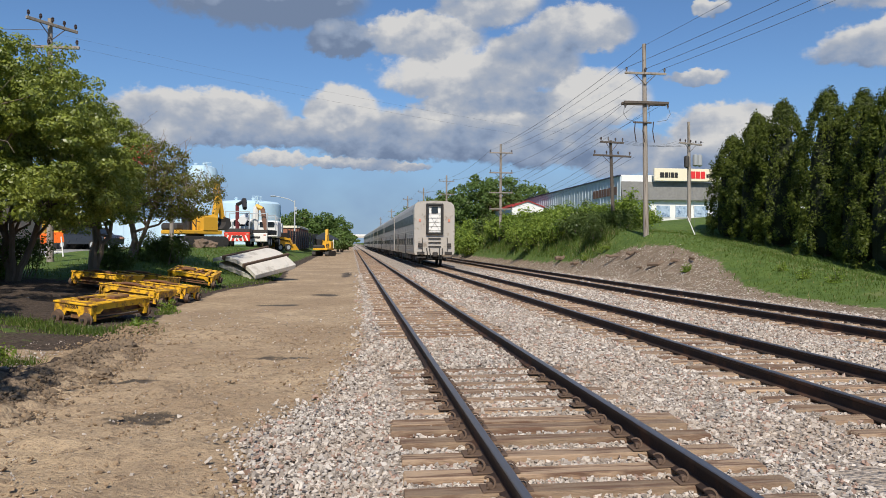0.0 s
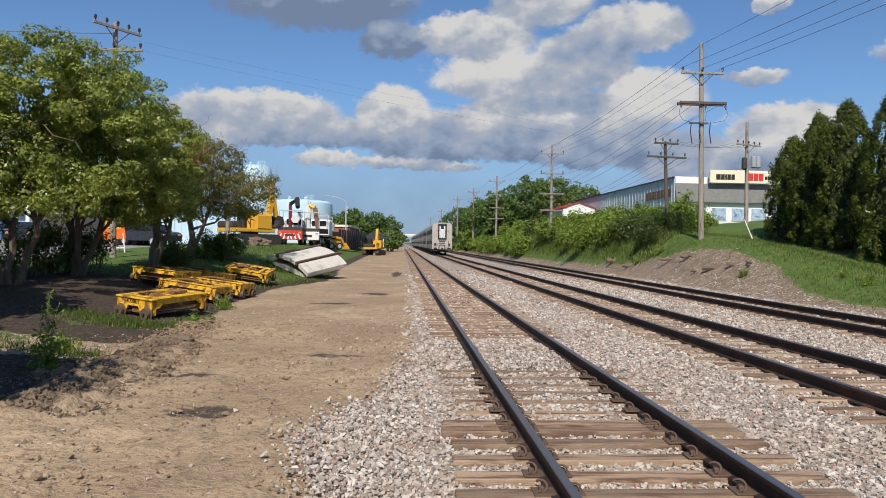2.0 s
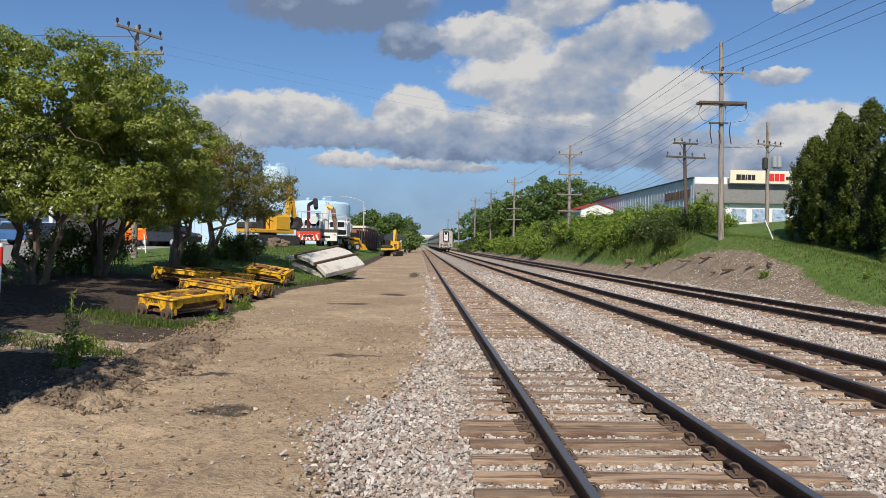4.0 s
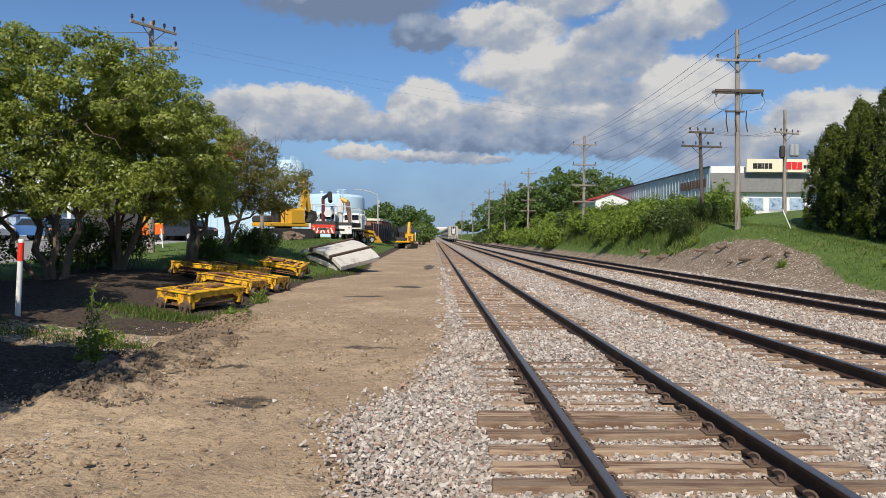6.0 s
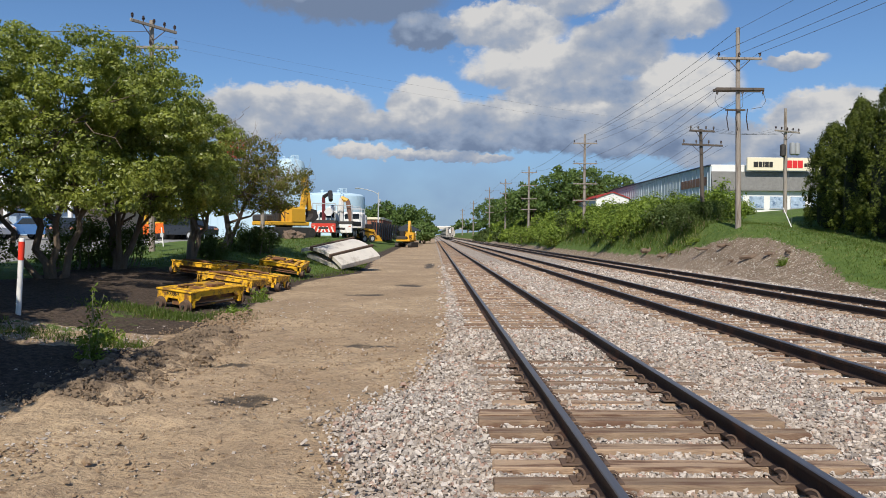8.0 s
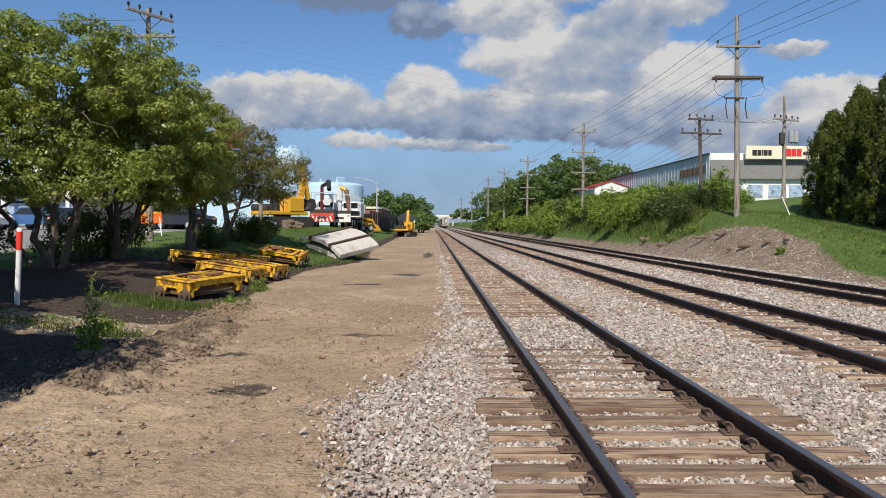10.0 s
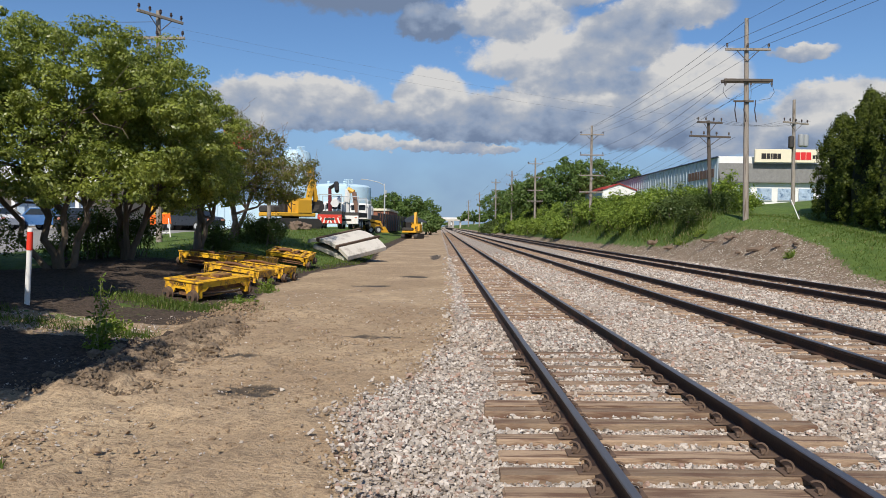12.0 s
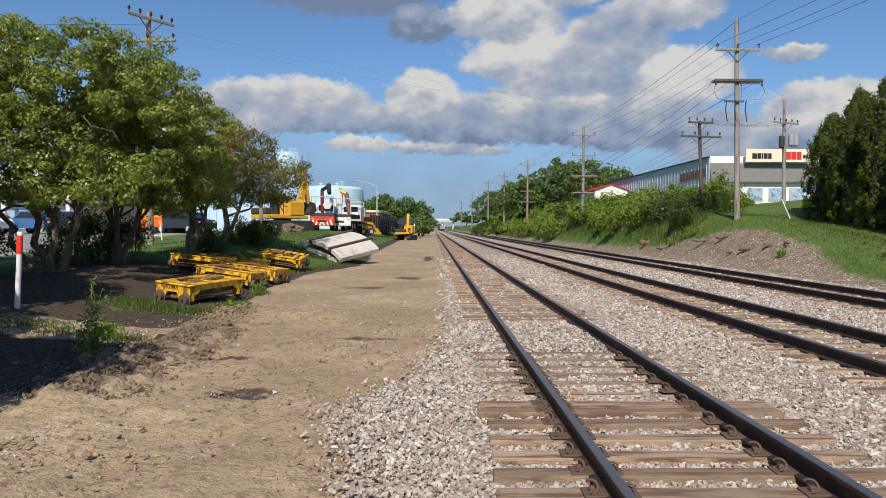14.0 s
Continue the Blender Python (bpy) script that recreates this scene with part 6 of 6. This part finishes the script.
def wood_chunk(x, y, length, r, rz, seed, label="weathered grey-brown log on the gravelly bank"):
    rng = np.random.default_rng(seed)
    ob_g = Geo()
    pts = [(k * length / 5 - length / 2, rng.normal(0, 0.05), rng.normal(0, 0.03)) for k in range(6)]
    ob_g.tube(pts, [r * rng.uniform(0.7, 1.1) for _ in range(6)], 7)
    if seed % 2:
        ob_g.tube([(0, 0, 0), (0.2, 0.1, 0.25)], [r * 0.6, r * 0.3], 6)
    o = part("log", ob_g, M_LOG, None, label)
    o.matrix_basis = pose(x, y, float(land(x, y)) + r * 0.6, 0, 4, rz)
    return tagged(o, category="log", group="logs on the bank")


M_LOG = surface("old_wood", (0.17, 0.12, 0.085), 0.95, 0.3, 5.0, 40.0, 0.6)


def dirt_clod(x, y, r, seed):
    rng = np.random.default_rng(seed)
    bm = bmesh.new()
    bmesh.ops.create_icosphere(bm, subdivisions=3, radius=r)
    for v in bm.verts:
        v.co *= 1 + 0.42 * noise.fractal(v.co * (2.2 / r) + Vector((seed * 3.1, 0, 0)), 0.9, 2.0, 4)
        v.co.z *= 0.75
    me = bpy.data.meshes.new("dirt_clod")
    bm.to_mesh(me)
    bm.free()
    me.materials.append(M_CLOD)
    o = new("dirt_clod", me)
    o.matrix_basis = pose(x, y, float(land(x, y)) + r * 0.35, 0, 0, seed * 47)
    return tagged(o, "dark damp clod of earth on the spoil ridge", "clod", "clods of earth")




# ---- place the rest ----
bushes()
grass()
for k, (x, y, h, r) in enumerate(((23, 128, 11.0, 4.2), (28, 131, 11.0, 4.6), (33.5, 134, 9.5, 4.0), (18.5, 135, 9.0, 3.6), (19.5, 160, 10, 4.5), (22, 185, 11, 5.5), (21, 215, 11, 5.5), (22, 260, 12, 7))):
    far_tree(x, y, h, r, 500 + k, "broad green tree above the railway bank")
for k, (x, y, h, r) in enumerate(((-11.2, 168, 8.4, 3.6), (-6.6, 165, 8.9, 3.4), (-3.2, 172, 8.6, 3.0), (-2.2, 160, 4.6, 2.0), (-14.5, 180, 7.5, 3.6))):
    far_tree(x, y, h, r, 520 + k, "round green tree beyond the yard")
for k in range(16):
    far_tree(-60 + k * 9 if k < 7 else 22 + (k - 7) * 16, 420 + (k % 3) * 40, 9, 9, 540 + k, "distant tree on the horizon", 0.7, 20, 110)
store()
shed()
for x, y, l, r, a, s in ((15.6, 40.6, 1.4, 0.09, -14, 1), (15.9, 38.6, 1.0, 0.12, -30, 2), (15.5, 34.9, 0.9, 0.12, -25, 3), (15.9, 33.6, 0.6, 0.10, 20, 4), (16.2, 32.6, 1.7, 0.06, 62, 6), (15.2, 50.5, 1.1, 0.16, 10, 5), (15.0, 46.5, 0.8, 0.12, -40, 8), (15.2, 36.2, 0.8, 0.06, 30, 10)):
    wood_chunk(x, y, l, r, a, s)

tree("tree", -11.4, 21.6, [(-1.8, 0, 3.9, 3.2, 2.8, 1.8), (1.8, 0.2, 4.0, 2.7, 2.5, 1.8), (0.2, 0.4, 5.6, 2.8, 2.5, 1.9), (-3.6, -1.0, 5.0, 2.6, 2.4, 2.1), (0.6, -1.8, 2.7, 3.4, 2.0, 1.0), (1.8, 0.3, 5.7, 2.2, 2.2, 1.6), (-2.0, -0.2, 6.2, 2.2, 2.2, 1.5)],
     [(-1.0, 0.3, 3.2, 0.13), (0.2, 0.2, 3.4, 0.11), (1.2, 0.5, 3.0, 0.12), (-2.2, -0.4, 2.8, 0.10)], "spreading leafy tree with several leaning trunks", 11, 0.045, 560, 230, 0.36)
tree("tree", -14.6, 19.0, [(0, 0, 4.4, 2.9, 2.8, 2.2), (2.2, -0.6, 3.2, 2.2, 2.2, 1.5), (-0.4, 0, 6.2, 2.4, 2.0, 1.6)],
     [(2.6, -0.3, 3.2, 0.17), (-0.6, 0.2, 3.0, 0.14)], "dark leafy tree with a leaning trunk", 12, 0.045, 280, 230, 0.36)
tree("tree", -10.8, 24.6, [(1.5, 0, 4.0, 2.5, 2.3, 1.8), (0.9, 0.6, 5.4, 2.2, 2.0, 1.6), (2.1, -0.8, 2.7, 2.0, 1.6, 1.0)],
     [(1.2, 0.2, 2.7, 0.12), (-0.5, 0.3, 3.0, 0.14), (0.1, -0.2, 2.8, 0.11)], "leafy tree with a forked dark trunk", 13, 0.045, 300, 230, 0.34)
tree("tree", -10.0, 29.5, [(0, 0, 3.1, 2.2, 2.0, 1.6), (0.5, 0, 4.8, 1.8, 1.6, 1.4)],
     [(0.2, 0.1, 2.4, 0.18), (0.8, 0.2, 2.2, 0.12)], "small dense tree on a thick pale trunk", 14, 0.044, 210, 150, 0.35)
tree("tree", -10.0, 34.2, [(0.2, 0, 4.1, 2.6, 2.3, 1.8), (1.2, -0.4, 2.9, 2.6, 2.0, 1.1), (2.4, 0.2, 3.3, 1.9, 2.0, 1.4), (-0.6, 0, 5.4, 1.6, 1.6, 1.1)],
     [(0.2, 0.2, 2.8, 0.17), (1.2, 0.2, 2.6, 0.12)], "thinly leaved tree with many dead twigs", 15, 0.042, 320, 120, 0.36, M_LEAFB, 260)
# unseen trees beyond the left edge, added to cast shade on the verge
for x, y, sd in ((-7.3, 4.5, 16), (-11.3, 9.9, 17), (-12.6, 14.2, 18), (-14.9, 11.4, 19), (-10.9, 12.4, 20), (-10.2, 7.0, 21)):
    tree("tree", x, y, [(0, 0, 4.9, 2.3, 2.0, 1.5), (0.6, 0.4, 3.9, 1.7, 1.7, 1.2)], [(0.2, 0, 3.2, 0.15), (-0.5, 0.3, 3.0, 0.12)], "leafy tree added out of view to shade the verge", sd, 0.11, 220, 60, 0.55)
for k, (x, y, r, h) in enumerate(((-13.6, 20.6, 1.2, 1.7), (-12.4, 24.6, 1.1, 1.7), (-11.4, 25.6, 1.0, 1.6), (-9.6, 30.6, 0.6, 0.9), (-9.0, 34.6, 0.7, 1.2), (-8.6, 35.3, 0.6, 1.1))):
    z = float(land(x, y))
    shrub_mass("bush", [(x, y, z + 0.5 * h, r), (x + 0.5, y, z + 0.6 * h, r * 0.8), (x - 0.4, y + 0.2, z + 0.35 * h, r * 0.8)], "dark twiggy shrub in the shade of the trees", 600 + k, 0.04, 150, 0.4, M_SHRUBD, group="shrubs under the trees")
pole_l = utility_pole(-13.3, 34, float(land(-13.3, 34)), 11.8, [(11.5, 1.25, 58, 5), (10.5, 1.3, 0, 3)], "weathered utility pole rising behind the leafy trees", (0, 0), False, 0.15)
wire((-13.3, 34, 11.3), (-34, 28, 10.6), 0.4)
p = thing("timber_post", pose(-10.0, 42, float(land(-10.0, 42))), "short weathered timber post in the grass", "post")
g = Geo()
g.tube([(0, 0, -0.1), (0, 0, 2.6)], [0.13, 0.11], 10)
part("post", g, M_POLE, p, smooth=True)
g = Geo()
g.box((0.35, 0, 0.35), (0.12, 0.12, 0.75), 0.02)
part("cable_box", g, M_WHITE, p, "pale cable riser")

carts()
crossing_panel()
marker_post(-8.12, 14.1)
weed_plant(-5.2, 10.9, 1.1, 31, "tall straggly green weed with dry seed heads")
weed_plant(-5.75, 12.4, 0.35, 32, "small green weed on the verge")
weed_plant(-4.75, 17.0, 0.3, 33, "small green weed beside the cart")
weed_plant(-5.05, 21.2, 0.4, 34, "small green weed beside the cart")
for x, y, h in ((16.6, 24.5, 0.5), (15.4, 31.4, 0.5), (15.8, 44.0, 0.7), (15.3, 45.5, 0.6), (16.0, 43.2, 0.5), (16.6, 22.8, 0.5), (17.0, 26.5, 0.4)):
    weed_plant(x, y, h, int(x * 100 + y), "leafy green weed on the bank")
road_work_sign(-14.9, 38.6)
excavator(-12.5, 60, 50, 1.0, ((1.7, 1.5), (2.2, 3.7), (2.1, 5.3), (2.75, 2.4)), "large yellow crawler excavator parked on the knoll")
excavator(-4.2, 112, 75, 0.9, ((1.2, 1.6), (1.5, 3.6), (1.7, 4.6), (2.4, 1.5)), "small yellow excavator at the end of the strip")
boom_truck(-10.9, 71, 4, "red and white boom truck with a folded crane", M_RED, True,
           [((-0.3, 4.0, 1.7), (-0.3, 3.6, 4.2), 0.22, M_MAROON, "crane_mast"), ((-0.3, 3.6, 4.2), (0.4, 3.2, 4.6), 0.2, M_BLACKPAINT, "crane_arm"), ((0.4, 3.2, 4.7), (0.55, 2.2, 3.8), 0.26, M_BLACKPAINT, "grapple"), ((0.3, 2.4, 2.6), (0.5, 4.6, 3.0), 0.45, M_WHITE, "crane_body")])
boom_truck(-9.7, 75, -6, "white work truck with a folded yellow and white arm", M_WHITE, True,
           [((-0.4, 1.4, 1.6), (-0.2, 1.2, 4.2), 0.35, M_WHITE, "arm_lower"), ((-0.2, 1.2, 4.2), (0.5, 1.0, 3.9), 0.28, M_CAT, "arm_knuckle"), ((0.5, 1.0, 3.9), (0.9, 0.8, 1.6), 0.26, M_BROWNLET, "arm_upper")])
boom_truck(-9.4, 82, 0, "dark truck parked between the work machines", M_BLACKPAINT, False)
skid_loader(-8.1, 84, -50)
water_tank(-25.2, 180, 7.9, 11.2, "wide pale blue ground-level water tank")
water_tank(-40.2, 200, 4.2, 21.8, "tall pale blue standpipe water tank")
street_lamp(-8.5, 110)
f = thing("screen_fence", pose(-7.95, 92, 0.9), "dark fabric screen fence along the yard", "fence")
for k in range(16):
    g = Geo()
    g.box((0, 1.5 + k * 3, 1.35), (0.04, 2.96, 2.5), 0.0)
    part("fence_panel", g, M_FENCE, f, m=pose(0.035 * k * 3, 0, 0))
    g = Geo()
    g.tube([(0.0, k * 3, 0), (0.0, k * 3, 2.75)], 0.05, 6)
    part("fence_post", g, M_DARK, f, m=pose(0.035 * k * 3, 0, 0))
b = thing("brick_building", pose(-13.0, 114, 1.0), "low red brick building with a pale roof edge", "building")
g = Geo()
g.box((2.2, 10, 1.6), (5.6, 24, 3.2))
part("wall", g, M_BRICK, b)
g = Geo()
g.box((2.2, 10, 3.35), (5.9, 24.4, 0.35), 0.03)
part("roof_edge", g, M_CREAM, b, "pale roof edge")
s = thing("lean_to", pose(-4.9, 132, 0.7), "dark roofed open shelter with white posts", "shelter")
g = Geo()
g.prism([(-2.4, 2.0), (0, 3.2), (2.4, 2.0), (2.4, 1.85), (-2.4, 1.85)], "y", 0, 10)
part("roof", g, M_FENCE, s)
for sx in (-0.4, 1.6):
    g = Geo()
    g.box((sx, -0.1, 0.9), (0.16, 0.16, 1.9))
    part("post", g, M_WHITE, s)
store_left()
for x, y, rz, k, lab in ((-25.5, 47, 80, 2, "blue car parked by the low shop"), (-22.5, 45, 10, 0, "dark car parked behind the trees"), (-29, 46, 70, 3, "white car parked by the low shop"), (-17.2, 50, 60, 0, "dark car parked on the asphalt"), (-32, 52, 85, 1, "silver car parked by the low shop")):
    car(x, y, rz, M_CARS[k], lab)
g = thing("equipment_container", pose(-17.0, 62, 1.2, 0, 0, 8), "pale blue steel site container behind the trees", "container")
q = Geo()
q.box((0, 0, 1.3), (7.0, 2.5, 2.6), 0.04)
part("body", q, M_BLUEWHITE, g)
for k in range(12):
    q = Geo()
    q.box((-3.2 + k * 0.58, -1.27, 1.3), (0.2, 0.05, 2.3), 0.01)
    part("rib", q, M_BLUEWHITE, g)
excavator(-19.0, 52, 150, 0.9, ((0.9, 1.6), (1.6, 3.6), (2.2, 4.3), (2.9, 1.2)), "yellow machine half hidden behind the trees")
rng = np.random.default_rng(3)
for k in range(75):
    y = 8.2 + 6.3 * rng.uniform() ** 0.9
    dirt_clod(-float(dirt_edge(y)) + rng.normal(0, 0.28), y, float(rng.lognormal(-2.85, 0.5)), k)
dirt_clod(-4.12, 13.9, 0.13, 90)

for k, (x, y, r, c) in enumerate(((-12.6, 55.5, 0.55, M_GREY), (-13.6, 55.8, 0.4, M_GREY), (-11.2, 56.0, 0.6, M_LOG), (-10.6, 56.4, 0.5, M_LOG))):
    o = dirt_clod(x, y, r, 120 + k)
    o.name = "tarpaulin_heap"
    o.data.materials[0] = c
    tagged(o, "crumpled grey tarpaulin heaped beside the excavator" if k < 2 else "heap of brown scrap beside the excavator", "heap", "heaps by the excavator")
s = thing("pylon_sign", pose(-17.4, 62, 1.5), "red and white pylon sign behind the trees", "sign")
g = Geo()
g.box((0, 0, 7.6), (2.4, 0.3, 1.6), 0.05)
part("sign_board", g, M_SIGNRED, s, "red sign board")
g = Geo()
g.box((-3.0, 0, 5.0), (1.6, 0.3, 1.5), 0.05)
part("sign_board", g, M_WHITE, s, "white sign board")
for sx in (-3.0, 0):
    g = Geo()
    g.tube([(sx, 0.1, 0), (sx, 0.1, 7.0)], 0.12, 8)
    part("sign_pole", g, M_GREY, s)

br = thing("overpass", pose(0, 540, 0), "pale concrete road bridge across the line far off", "bridge")
g = Geo()
g.box((12, 0, 7.0), (44, 8, 1.6), 0.05)
part("deck", g, M_CONC, br)
g = Geo()
g.box((12, -3.9, 8.2), (44, 0.25, 0.9), 0.02)
part("parapet", g, M_WHITE, br)
for px in (-6.0, 15.5, 26):
    g = Geo()
    g.box((px, 0, 3.1), (1.2, 5, 6.3), 0.05)
    part("pier", g, M_CONC, br)


# ---- what moves ----
def motions():
    walk(train, [(0.0, pose(TRACKS[1], 54.0, 0.18)), (7.0, pose(TRACKS[1], 54.0 + 28.2 * 7, 0.18)), (14.0, pose(TRACKS[1], 54.0 + 28.2 * 14, 0.18))])


motions()
